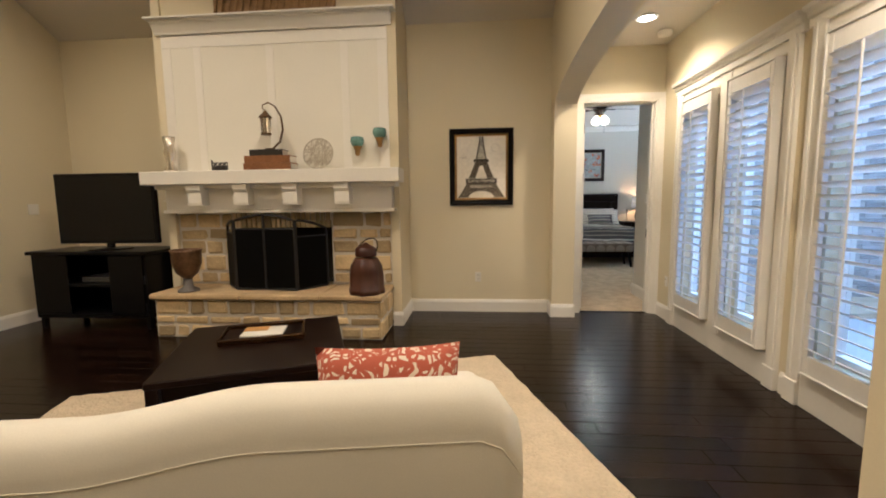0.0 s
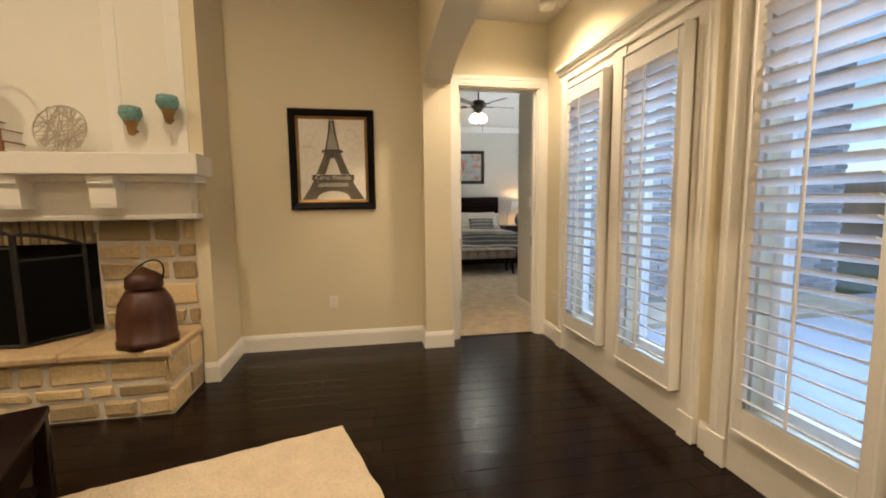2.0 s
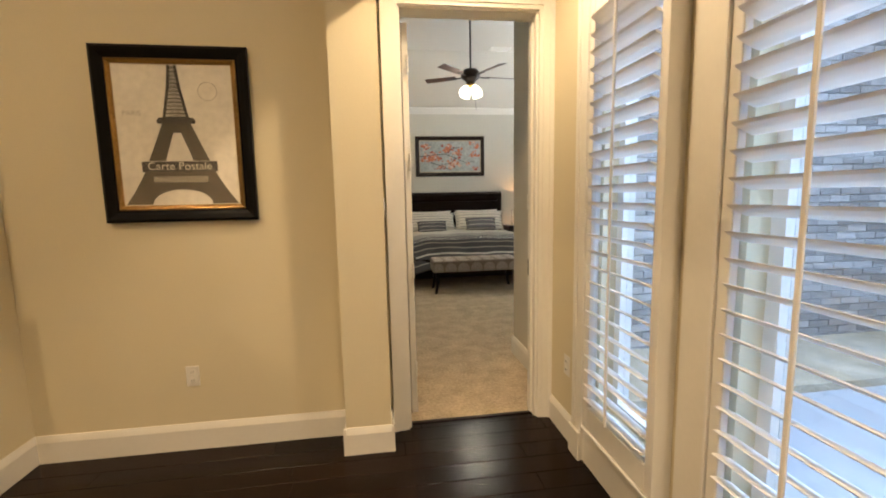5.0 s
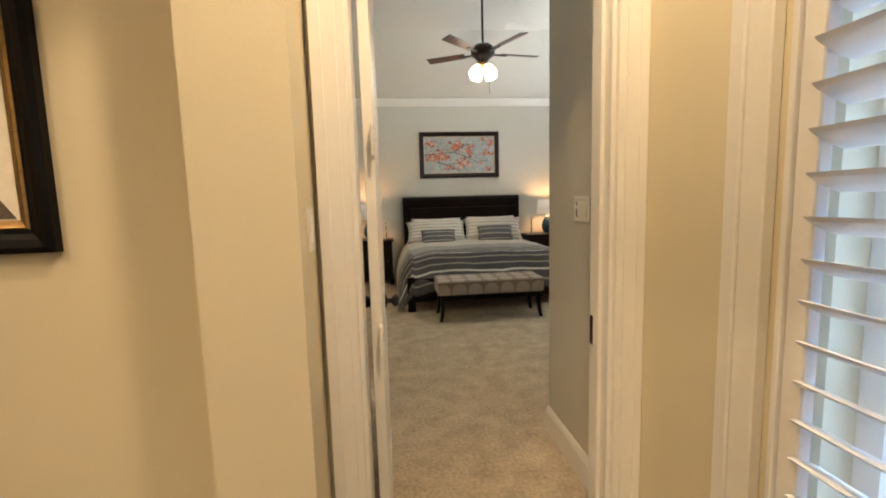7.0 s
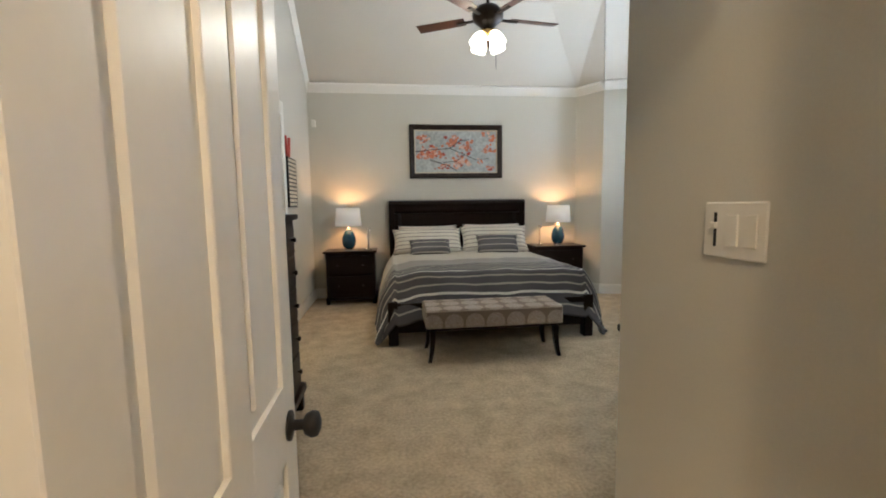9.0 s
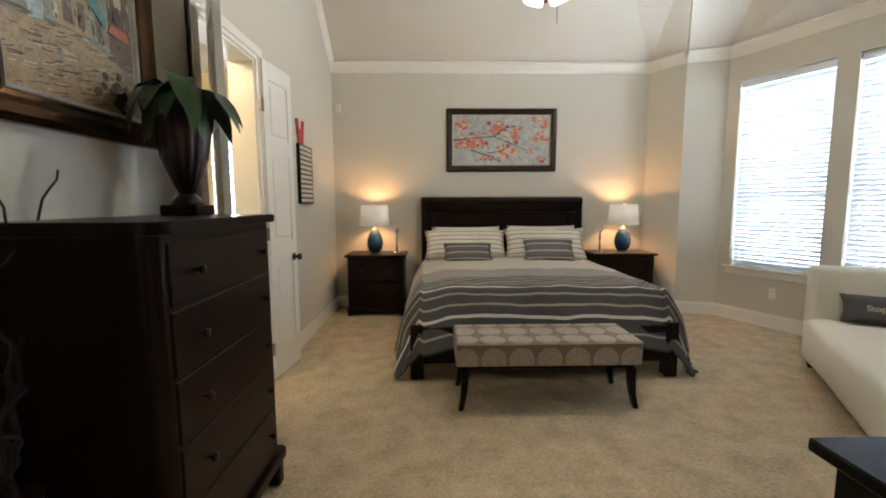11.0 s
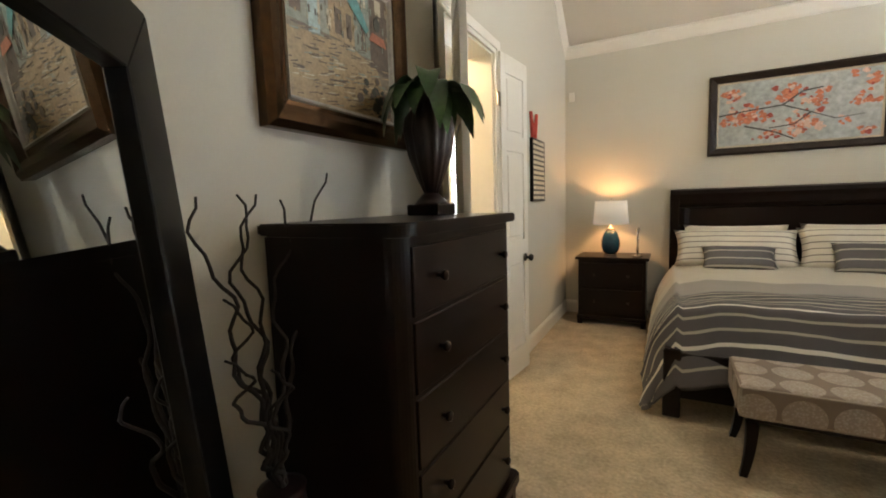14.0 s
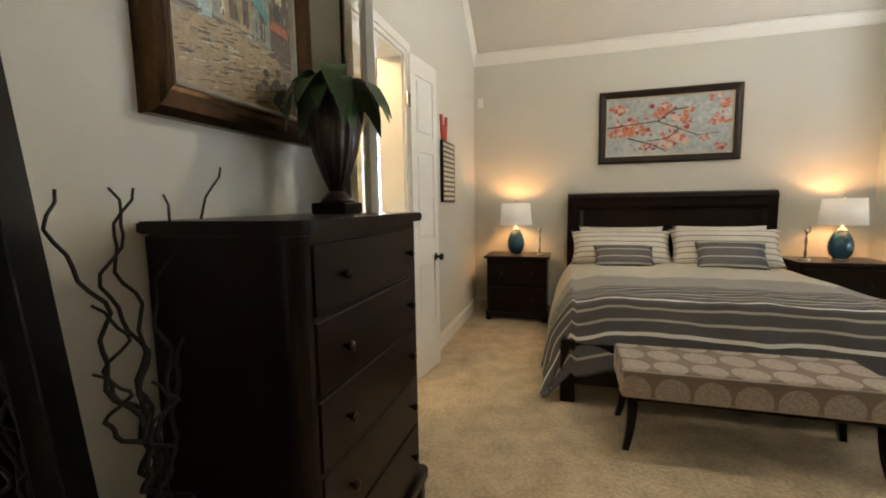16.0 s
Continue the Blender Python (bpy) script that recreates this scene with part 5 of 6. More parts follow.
for j in range(NV + 1):
    v = j / NV
    row = []
    for i in range(NU + 1):
        s = (i / NU - 0.5) * W
        t = v * L - 0.56
        x, y, z = s, max(t, 0.0), 0.70
        over = abs(s) - 0.97
        if over > 0:
            x = math.copysign(0.97 + 0.16 * (1 - math.exp(-over * 4)) + over * 0.10, s)
            z -= over * 0.88 + 0.0
        else:
            z += 0.012 * math.cos(s * 1.6)
        if t < 0:
            y = t * 0.26
            z -= (-t) * 0.80
        edge = min(1, max(0.0, -over) / 0.2)
        z -= 0.04 * (1 - edge) * (over <= 0)
        z = max(z, 0.06 + 0.015 * math.sin(s * 9))
        wr = noise.noise((s * 2.2, t * 3.0, 0.4)) * 0.026 + noise.noise((s * 6, t * 7, 1.4)) * 0.013 + noise.noise((s * 11 + t * 5, t * 13, 2.2)) * 0.006
        fold = 0.020 * math.sin(t * 11 + s) * min(1, max(0, over) * 4) + (0.016 * math.sin(s * 12) * min(1, max(0, -t) * 4))
        row.append((bm.verts.new((3.63 + x + math.copysign(fold, s) * (over > 0), 9.16 + y - fold * (t < 0), z + wr * (0.7 if over <= 0 else 0.3))), (i / NU, v)))
    grid.append(row)
for j in range(NV):
    for i in range(NU):
        q = [grid[j][i], grid[j][i + 1], grid[j + 1][i + 1], grid[j + 1][i]]
        f = bm.faces.new([k[0] for k in q])
        for lp, k in zip(f.loops, q):
            lp[uvl].uv = k[1]
duvet = tagged(link("duvet", bm, DUVET, True), "grey duvet with white stripes draped over the bed", "duvet")
so = duvet.modifiers.new("thickness", "SOLIDIFY")
so.thickness, so.offset = 0.02, -1

PILLOW = stripes("striped_pillow_cloth", 1, [(v, 0.012, (0.16, 0.15, 0.14)) for v in (0.13, 0.28, 0.43, 0.58, 0.73, 0.88)], (0.66, 0.62, 0.54), None, 0)
SMALL = stripes("grey_striped_pillow_cloth", 1, [(v, 0.022, (0.50, 0.47, 0.42)) for v in (0.06, 0.35, 0.68, 0.94)], (0.125, 0.12, 0.125), None, 0)
PLAINWHITE = mat("white_pillow_cloth", (0.66, 0.62, 0.54), 0.9, vary=0.06, scale=4, fine=200, bump=0.3)
for x, y, z, w, h, d, tilt, m, label, sd, rz in (
        (3.17, 11.22, 0.885, 0.88, 0.42, 0.17, -24, PLAINWHITE, "white bed pillow behind the striped ones", 5, 1), (4.13, 11.22, 0.885, 0.88, 0.44, 0.17, -24, PLAINWHITE, "white bed pillow behind the striped ones", 6, -2),
        (3.15, 11.06, 0.865, 1.02, 0.40, 0.17, -32, PILLOW, "cream bed pillow with thin dark stripes", 1, 2), (4.13, 11.06, 0.875, 1.0, 0.42, 0.17, -30, PILLOW, "cream bed pillow with thin dark stripes", 2, -2),
        (3.16, 10.84, 0.80, 0.58, 0.25, 0.13, -38, SMALL, "small grey striped accent pillow", 3, 1), (4.12, 10.84, 0.82, 0.60, 0.30, 0.13, -38, SMALL, "small grey striped accent pillow", 4, -4)):
    p = tagged(link("bed_pillow" if w > 0.7 else "accent_pillow", pillow_mesh(w, h, d, seed=sd), m, True), label, "pillow", "bed pillows")
    p.matrix_basis = pose(x, y, z, tilt, 0, rz)

# bench
BENCHCLOTH = mat("medallion_print", (0.22, 0.17, 0.135), 0.9, vary=0.12, scale=5, fine=200, bump=0.3, dist=0.002)
nb, lb = BENCHCLOTH.node_tree.nodes, BENCHCLOTH.node_tree.links
tcb = [k for k in nb if k.type == "TEX_COORD"][0]
mpb = nb.new("ShaderNodeMapping")
mpb.inputs["Scale"].default_value = (5.4, 5.4, 5.4)
lb.new(tcb.outputs["UV"], mpb.inputs[0])
vb = nb.new("ShaderNodeTexVoronoi")
vb.voronoi_dimensions = "2D"
vb.inputs["Scale"].default_value, vb.inputs["Randomness"].default_value = 1.0, 0.0
lb.new(mpb.outputs[0], vb.inputs["Vector"])
inb = nb.new("ShaderNodeMath")
inb.operation, inb.inputs[1].default_value = "LESS_THAN", 0.45
lb.new(vb.outputs["Distance"], inb.inputs[0])
lace = nb.new("ShaderNodeTexVoronoi")
lace.inputs["Scale"].default_value = 90
lb.new(tcb.outputs["UV"], lace.inputs["Vector"])
lr = nb.new("ShaderNodeValToRGB")
lr.color_ramp.elements[0].position, lr.color_ramp.elements[1].position = 0.2, 0.6
lr.color_ramp.elements[0].color, lr.color_ramp.elements[1].color = (0.46, 0.40, 0.34, 1), (0.34, 0.28, 0.23, 1)
lb.new(lace.outputs["Distance"], lr.inputs[0])
mb = nb.new("ShaderNodeMixRGB")
lb.new(inb.outputs[0], mb.inputs[0])
lb.new([k for k in nb if k.type == "VALTORGB"][0].outputs[0], mb.inputs[1]), lb.new(lr.outputs[0], mb.inputs[2])
lb.new(mb.outputs[0], nb["Principled BSDF"].inputs["Base Color"])
bench = thing("bench", (3.52, 8.76, 0), "medallion print upholstered bench with dark legs at the bed foot", "bench")
bm = one(2.90, 4.14, 8.54, 8.98, 0.30, 0.47, 0.022, 3)
uvb = bm.loops.layers.uv.new("uv")
for f in bm.faces:
    for lp in f.loops:
        c = lp.vert.co
        lp[uvb].uv = (c.x, c.y + c.z) if abs(f.normal.x) < 0.7 else (c.y, c.z)
part("seat", bm, BENCHCLOTH, bench, smooth=False)
for z in (0.315, 0.455):
    part("piping", tube([(2.905, 8.545, z), (4.135, 8.545, z), (4.135, 8.975, z), (2.905, 8.975, z), (2.905, 8.545, z)], 0.005, 6), BENCHCLOTH, bench)
part("apron", one(2.94, 4.10, 8.57, 8.95, 0.275, 0.30, 0.004), ESPRESSO, bench)
for x, sx in ((2.96, -1), (4.08, 1)):
    for y, sy in ((8.58, -1), (8.94, 1)):
        bm = bmesh.new()
        for k in range(6):
            z0, z1 = 0.275 - k * 0.0458, 0.275 - (k + 1) * 0.0458
            o = lambda z: 0.03 * ((0.275 - z) / 0.275) ** 2.5
            r = lambda z: 0.026 - 0.010 * (0.275 - z) / 0.275
            a = [bm.verts.new((x + sx * o(z0) + u * r(z0), y + sy * o(z0) * 0.6 + w * r(z0), z0)) for u, w in ((-1, -1), (1, -1), (1, 1), (-1, 1))]
            b = [bm.verts.new((x + sx * o(z1) + u * r(z1), y + sy * o(z1) * 0.6 + w * r(z1), max(z1, 0))) for u, w in ((-1, -1), (1, -1), (1, 1), (-1, 1))]
            for i in range(4):
                bm.faces.new((a[i], a[(i + 1) % 4], b[(i + 1) % 4], b[i]))
            if k == 5:
                bm.faces.new(b)
        bmesh.ops.remove_doubles(bm, verts=bm.verts, dist=1e-5)
        part("leg", bm, ESPRESSO, bench)


def nightstand(x0, x1):
    ob = thing("nightstand", ((x0 + x1) / 2, 11.2, 0), "dark espresso two-drawer nightstand beside the bed", "nightstand", "nightstands")
    part("top", one(x0, x1, 10.95, 11.44, 0.725, 0.755, 0.006), ESPRESSO, ob)
    part("body", one(x0 + 0.03, x1 - 0.03, 10.985, 11.43, 0.09, 0.725, 0.004), ESPRESSO, ob)
    part("plinth", one(x0 + 0.015, x1 - 0.015, 10.97, 11.435, 0.06, 0.10, 0.006), ESPRESSO, ob)
    for k, (lo, hi) in enumerate(((0.14, 0.40), (0.425, 0.69))):
        d = part("drawer", one(x0 + 0.06, x1 - 0.06, 10.972, 10.986, lo, hi, 0.004), ESPRESSO, ob)
        for x in (x0 + 0.2, x1 - 0.2):
            bm = lathe([(0.006, 0), (0.007, 0.012), (0.014, 0.018), (0.012, 0.026)], n=12)
            bmesh.ops.transform(bm, matrix=pose(x, 10.973, (lo + hi) / 2, 90), verts=bm.verts)
            part("knob", bm, BRONZE, d)
    for x in (x0 + 0.02, x1 - 0.075):
        for y in (10.975, 11.375):
            part("foot", one(x, x + 0.055, y, y + 0.055, 0, 0.065, 0.004), ESPRESSO, ob)


nightstand(1.68, 2.42), nightstand(4.72, 5.50)


def bedside_lamp(x, y):
    ob = thing("table_lamp", (x, y, 0.755), "blue ceramic table lamp with a lit white drum shade", "lamp", "bedside lamps")
    part("base", lathe([(0.07, 0), (0.07, 0.012), (0.055, 0.014)], (x, y, 0.755), 24), CHROME, ob, smooth=True)
    part("body", lathe([(0.055, 0.014), (0.085, 0.05), (0.102, 0.11), (0.098, 0.17), (0.075, 0.235), (0.05, 0.275), (0.04, 0.285)], (x, y, 0.755), 28), BLUECER, ob, smooth=True)
    part("neck", lathe([(0.045, 0.285), (0.045, 0.30), (0.015, 0.31), (0.012, 0.36)], (x, y, 0.755), 20), CHROME, ob, smooth=True)
    bm = bmesh.new()
    prof = [(0.185, 0.345), (0.165, 0.60), (0.160, 0.60), (0.180, 0.345)]
    rings = [[bm.verts.new((x + r * math.cos(2 * math.pi * i / 32), y + r * math.sin(2 * math.pi * i / 32), 0.755 + z)) for i in range(32)] for r, z in prof]
    for a, b in zip(rings, rings[1:] + rings[:1]):
        for i in range(32):
            bm.faces.new((a[i], a[(i + 1) % 32], b[(i + 1) % 32], b[i]))
    part("shade", bm, SHADE, ob, smooth=True)
    part("finial", lathe([(0.012, 0.60), (0.014, 0.61), (0.004, 0.63)], (x, y, 0.755), 10), CHROME, ob)
    part("harp", tube([(x - 0.17, y, 1.353), (x + 0.17, y, 1.353)], 0.003, 5), CHROME, ob)


bedside_lamp(2.02, 11.2), bedside_lamp(5.16, 11.2)


def figurine(x, y):
    ob = thing("crystal_candlestick", (x, y, 0.755), "slim silver candlestick ornament on the nightstand", "ornament", "candlesticks")
    part("foot", lathe([(0.05, 0), (0.05, 0.012), (0.012, 0.02)], (x, y, 0.755), 18), CHROME, ob, smooth=True)
    part("stem", lathe([(0.007, 0.02), (0.014, 0.08), (0.006, 0.12), (0.016, 0.19), (0.006, 0.24), (0.02, 0.29), (0.014, 0.31)], (x, y, 0.755), 14), CHROME, ob, smooth=True)
    part("arm", tube([(x, y, 1.0), (x + 0.03, y, 1.04), (x + 0.025, y, 1.09)], 0.004, 6), CHROME, ob)


figurine(2.30, 11.12), figurine(4.84, 11.12)

# ceiling fan
fan = thing("ceiling_fan", (3.56, 9.0, 3.95), "bronze ceiling fan with five wooden blades and lit glass shades", "ceiling fan")
part("canopy", lathe([(0.03, 3.88), (0.07, 3.91), (0.075, 3.948)], (3.56, 9.0, 0), 24), BRONZE, fan, smooth=True)
part("downrod", lathe([(0.013, 3.18), (0.013, 3.90)], (3.56, 9.0, 0), 12), BRONZE, fan)
part("motor", lathe([(0.03, 3.20), (0.10, 3.18), (0.145, 3.13), (0.14, 3.07), (0.09, 3.03), (0.05, 2.99), (0.05, 2.93)], (3.56, 9.0, 0), 32), BRONZE, fan, smooth=True)
for k in range(5):
    bm = one(0.22, 0.70, -0.065, 0.065, -0.004, 0.004, 0.003)
    for v in bm.verts:
        v.co.y *= 0.8 + 0.3 * (v.co.x - 0.2)
    m = pose(3.56, 9.0, 3.09, 0, 0, 72 * k + 8) @ pose(0, 0, 0, 12, 0, 0)
    bmesh.ops.transform(bm, matrix=m, verts=bm.verts)
    bl = part("blade", bm, FANWOOD, fan)
    bm = one(0.12, 0.30, -0.02, 0.02, -0.006, 0.006, 0.003)
    bmesh.ops.transform(bm, matrix=pose(3.56, 9.0, 3.08, 0, 0, 72 * k + 8), verts=bm.verts)
    part("blade_iron", bm, BRONZE, fan)
for k in range(4):
    a = radians(90 * k + 30)
    c = (3.56 + 0.125 * math.cos(a), 9.0 + 0.125 * math.sin(a), 2.85)
    bm = lathe([(0.03, 0.10), (0.055, 0.06), (0.07, 0.0), (0.072, -0.03), (0.05, -0.045)], (0, 0, 0), 18)
    bmesh.ops.transform(bm, matrix=Matrix.Translation(c) @ Matrix.Rotation(a, 4, "Z") @ Matrix.Rotation(radians(-28), 4, "Y"), verts=bm.verts)
    sh = part("light_shade", bm, FANGLOW, fan, "lit frosted glass shade", smooth=True)
    sh.visible_shadow = False
part("light_kit", lathe([(0.05, 2.99), (0.085, 2.97), (0.085, 2.94), (0.04, 2.915), (0.03, 2.90)], (3.56, 9.0, 0), 28), mat("polished_brass", (0.62, 0.42, 0.16), 0.22, 1.0, vary=0.1, bump=0), fan, "polished brass light fitting", smooth=True)
part("pull_chain", tube([(3.62, 8.95, 2.93), (3.625, 8.95, 2.62)], 0.003, 5), BRONZE, fan)

# chest of drawers by the left wall
ch = thing("chest_of_drawers", (1.74, 7.44, 0), "tall dark espresso five-drawer chest with rounded corners", "dresser")
def slab(x0, x1, y0, y1, z0, z1, r):
    pts = [(x0, y0), (x0, y1)]
    pts += [(x1 - r + r * math.cos(a), y1 - r * 0.3 + r * 0.3 * math.sin(a)) for a in [math.pi / 2 * (1 - i / 5) for i in range(6)]]
    pts += [(x1 - r + r * math.cos(a), y0 + r + r * math.sin(a)) for a in [-math.pi / 2 * i / 7 for i in range(8)]]
    bm = prism(pts, "z", z0, z1)
    bmesh.ops.bevel(bm, geom=[e for e in bm.edges if abs(e.verts[0].co.z - e.verts[1].co.z) < 1e-6], offset=0.005, segments=2, affect="EDGES")
    return bm
part("top", slab(1.49, 2.015, 7.02, 7.87, 1.295, 1.33, 0.055), ESPRESSO, ch)
part("body", slab(1.50, 1.985, 7.035, 7.85, 0.14, 1.295, 0.05), ESPRESSO, ch)
part("base_moulding", slab(1.49, 2.015, 7.02, 7.88, 0.13, 0.18, 0.04), ESPRESSO, ch)
for z0, z1 in ((1.075, 1.265), (0.86, 1.06), (0.645, 0.845), (0.43, 0.63), (0.205, 0.415)):
    d = part("drawer", one(1.98, 1.992, 7.085, 7.82, z0, z1, 0.003), ESPRESSO, ch)
    for y in (7.22, 7.73):
        bm = lathe([(0.007, 0), (0.008, 0.012), (0.016, 0.02), (0.015, 0.028), (0.006, 0.032)], n=12)
        bmesh.ops.transform(bm, matrix=pose(1.992, y, (z0 + z1) / 2, 0, 90, 0), verts=bm.verts)
        part("knob", bm, BRONZE, d, smooth=True)
for x in (1.50, 1.93):
    for y in (7.05, 7.81):
        part("foot", one(x, x + 0.07, y, y + 0.06, 0, 0.135, 0.01), ESPRESSO, ch)

vase = thing("urn_vase", (1.72, 7.68, 1.33), "dark brown fluted urn vase on a square foot on the chest", "vase")
part("plinth", one(1.645, 1.795, 7.605, 7.755, 1.331, 1.375, 0.006), ESPRESSO, vase)
VAS = mat("dark_fluted_vase", (0.022, 0.010, 0.010), 0.28, vary=0.5, scale=6, fine=30, bump=0.1)
part("foot", lathe([(0.07, 0.045), (0.06, 0.06), (0.03, 0.09)], (1.72, 7.68, 1.33), 24), VAS, vase, smooth=True)
part("body", lathe([(0.028, 0.09), (0.05, 0.14), (0.084, 0.24), (0.100, 0.335), (0.091, 0.39), (0.058, 0.43), (0.053, 0.45), (0.08, 0.485), (0.07, 0.485)], (1.72, 7.68, 1.33), 60, None, 0.05, 15), VAS, vase, smooth=True)
plant = thing("leafy_plant", (1.72, 7.68, 1.80), "dark green drooping leafy plant in the vase", "plant")
r4 = random.Random(8)
for k in range(20):
    a = k * 2.4 + r4.uniform(-0.3, 0.3)
    reach, up, curl = r4.uniform(0.13, 0.25), r4.uniform(0.03, 0.09), r4.uniform(0.08, 0.20)
    bm = bmesh.new()
    rows = []
    for i in range(10):
        t = i / 9
        c = Vector((math.cos(a) * reach * t ** 0.8, math.sin(a) * reach * t ** 0.8, up * math.sin(min(t * 2.4, 2.6)) - curl * t ** 3))
        wd = 0.004 if t < 0.25 else 0.046 * math.sin(math.pi * min(1, (t - 0.22) / 0.78)) ** 0.75 + 0.002
        sd = Vector((-math.sin(a), math.cos(a), 0.25 * math.sin(k))) * wd
        rows.append([bm.verts.new(c + sd + Vector((0, 0, wd * 0.3))), bm.verts.new(c), bm.verts.new(c - sd + Vector((0, 0, wd * 0.3)))])
    for p, q in zip(rows, rows[1:]):
        bm.faces.new((p[0], p[1], q[1], q[0])), bm.faces.new((p[1], p[2], q[2], q[1]))
    for v in bm.verts:
        v.co += Vector((1.73, 7.68, 1.80))
        v.co.x = max(v.co.x, 1.54)
    part("leaf", bm, LEAF, plant, smooth=True)
part("stem", tube([(1.72, 7.68, 1.70), (1.73, 7.68, 1.84)], 0.03, 8), TWIG, plant)

# leaning mirror
mir = thing("floor_mirror", (1.78, 6.45, 0), "large leaning floor mirror with a wide flat black frame", "mirror")
LEAN = Matrix.Translation((1.565, 6.708, 0)) @ Matrix.Rotation(radians(43), 4, "Z") @ Matrix.Translation((0.115, -0.41, 0)) @ Matrix.Rotation(radians(-4.5), 4, "Y") @ Matrix.Rotation(radians(90), 4, "Z")
MW, MH, MB = 0.82, 1.80, 0.155
for pts in ([(-MW / 2, 0), (MW / 2, 0), (MW / 2 - MB, MB), (-MW / 2 + MB, MB)], [(-MW / 2, MH), (MW / 2, MH), (MW / 2 - MB, MH - MB), (-MW / 2 + MB, MH - MB)],
            [(-MW / 2, 0), (-MW / 2, MH), (-MW / 2 + MB, MH - MB), (-MW / 2 + MB, MB)], [(MW / 2, 0), (MW / 2, MH), (MW / 2 - MB, MH - MB), (MW / 2 - MB, MB)]):
    bm = prism(pts, "y", -0.035, 0.012)
    bmesh.ops.recalc_face_normals(bm, faces=bm.faces)
    bmesh.ops.bevel(bm, geom=bm.edges[:], offset=0.003, segments=1, affect="EDGES")
    bmesh.ops.transform(bm, matrix=LEAN, verts=bm.verts)
    part("frame_bar", bm, BLACKWOOD, mir)
bm = one(-MW / 2 + MB - 0.004, MW / 2 - MB + 0.004, -0.014, -0.002, MB - 0.004, MH - MB + 0.004)
bmesh.ops.transform(bm, matrix=LEAN, verts=bm.verts)
part("mirror_glass", bm, MIRROR, mir)

# twisted branches
fv = thing("tall_floor_vase", (1.66, 6.93, 0), "dark tall floor vase holding twisted branches", "vase")
part("body", lathe([(0.07, 0), (0.085, 0.02), (0.06, 0.2), (0.075, 0.45), (0.06, 0.60), (0.065, 0.62), (0.05, 0.62)], (1.66, 6.90, 0), 20), VAS, fv, smooth=True)
tw = thing("twisted_branches", (1.66, 6.90, 0.55), "dark twisted curly willow branches in a floor vase", "branches")
for k, (ty, tx, tz, w) in enumerate(((6.785, 1.545, 1.41, 0.017), (6.895, 1.55, 1.415, 0.019), (6.93, 1.55, 1.415, 0.014), (7.04, 1.58, 1.40, 0.014), (7.25, 1.53, 1.49, 0.010), (6.78, 1.65, 1.02, 0.02), (6.86, 1.72, 0.98, 0.018), (6.84, 1.58, 1.15, 0.02))):
    pts, ra = [], []
    ph = r4.uniform(0, 6)
    for i in range(30):
        t = i / 29
        amp = w * (0.4 + t)
        pts.append((1.66 + (tx - 1.66) * t + amp * math.sin(13 * t + ph), 6.90 + (ty - 6.90) * t ** 1.2 + amp * 1.1 * math.cos(17 * t + ph * 1.7) + 0.012 * math.sin(40 * t), 0.58 + (tz - 0.58) * t))
        ra.append(0.0085 - 0.005 * t)
    part("branch", tube(pts, ra, 6), TWIG, tw, smooth=True)

# chaise by the bay window
chz = thing("chaise_longue", (5.72, 8.95, 0), "cream upholstered chaise longue by the bay window", "chaise", rz=-29)
bm = bmesh.new()
rings = []
for i in range(25):
    t = i / 24
    y = 0.35 - 1.75 * t
    top = 0.44 + 0.02 * math.sin(t * 3.1) - 0.05 * max(0, t - 0.85) / 0.15
    low = 0.05 + 0.10 * math.sin(math.pi * t)
    l = -0.02 - 0.08 * math.sin(math.pi * t * 0.9)
    rings.append([bm.verts.new(p) for p in ((l + 0.02, y, low), (l - 0.01, y, low + 0.05), (l - 0.01, y, top - 0.05), (l + 0.02, y, top - 0.015), (l + 0.07, y, top), (0.75, y, top), (0.82, y, top - 0.03), (0.83, y, low))])
for a, b in zip(rings, rings[1:]):
    for i in range(8):
        bm.faces.new((a[i], a[(i + 1) % 8], b[(i + 1) % 8], b[i]))
bm.faces.new(rings[0]), bm.faces.new(rings[-1][::-1])
part("seat", bm, LINEN, chz, smooth=True, local=True)
bm = one(-0.03, 0.84, 0.20, 0.40, 0.06, 0.86, 0.045, 4)
part("backrest", bm, LINEN, chz, smooth=True, local=True)
for x in (0.03, 0.78):
    for y in (0.33, -1.3):
        part("foot", lathe([(0.02, 0), (0.028, 0.09)], (x, y, 0), 12), ESPRESSO, chz, local=True)
lum = tagged(link("lumbar_pillow", pillow_mesh(0.62, 0.22, 0.12, seed=7), CLOTHGREY, True), "grey lumbar pillow with pale script on the chaise", "pillow")
lum.matrix_basis = Matrix.Translation((5.72, 8.95, 0)) @ pose(0, 0, 0, 0, 0, -29) @ pose(0.43, 0.12, 0.57, -18, 0, 0)
scr_t = words("lettering", "Stop Thinking", 0.062, pose(0, -0.066, -0.02, 90, 0, 0), CREAM, lum, 0.004)

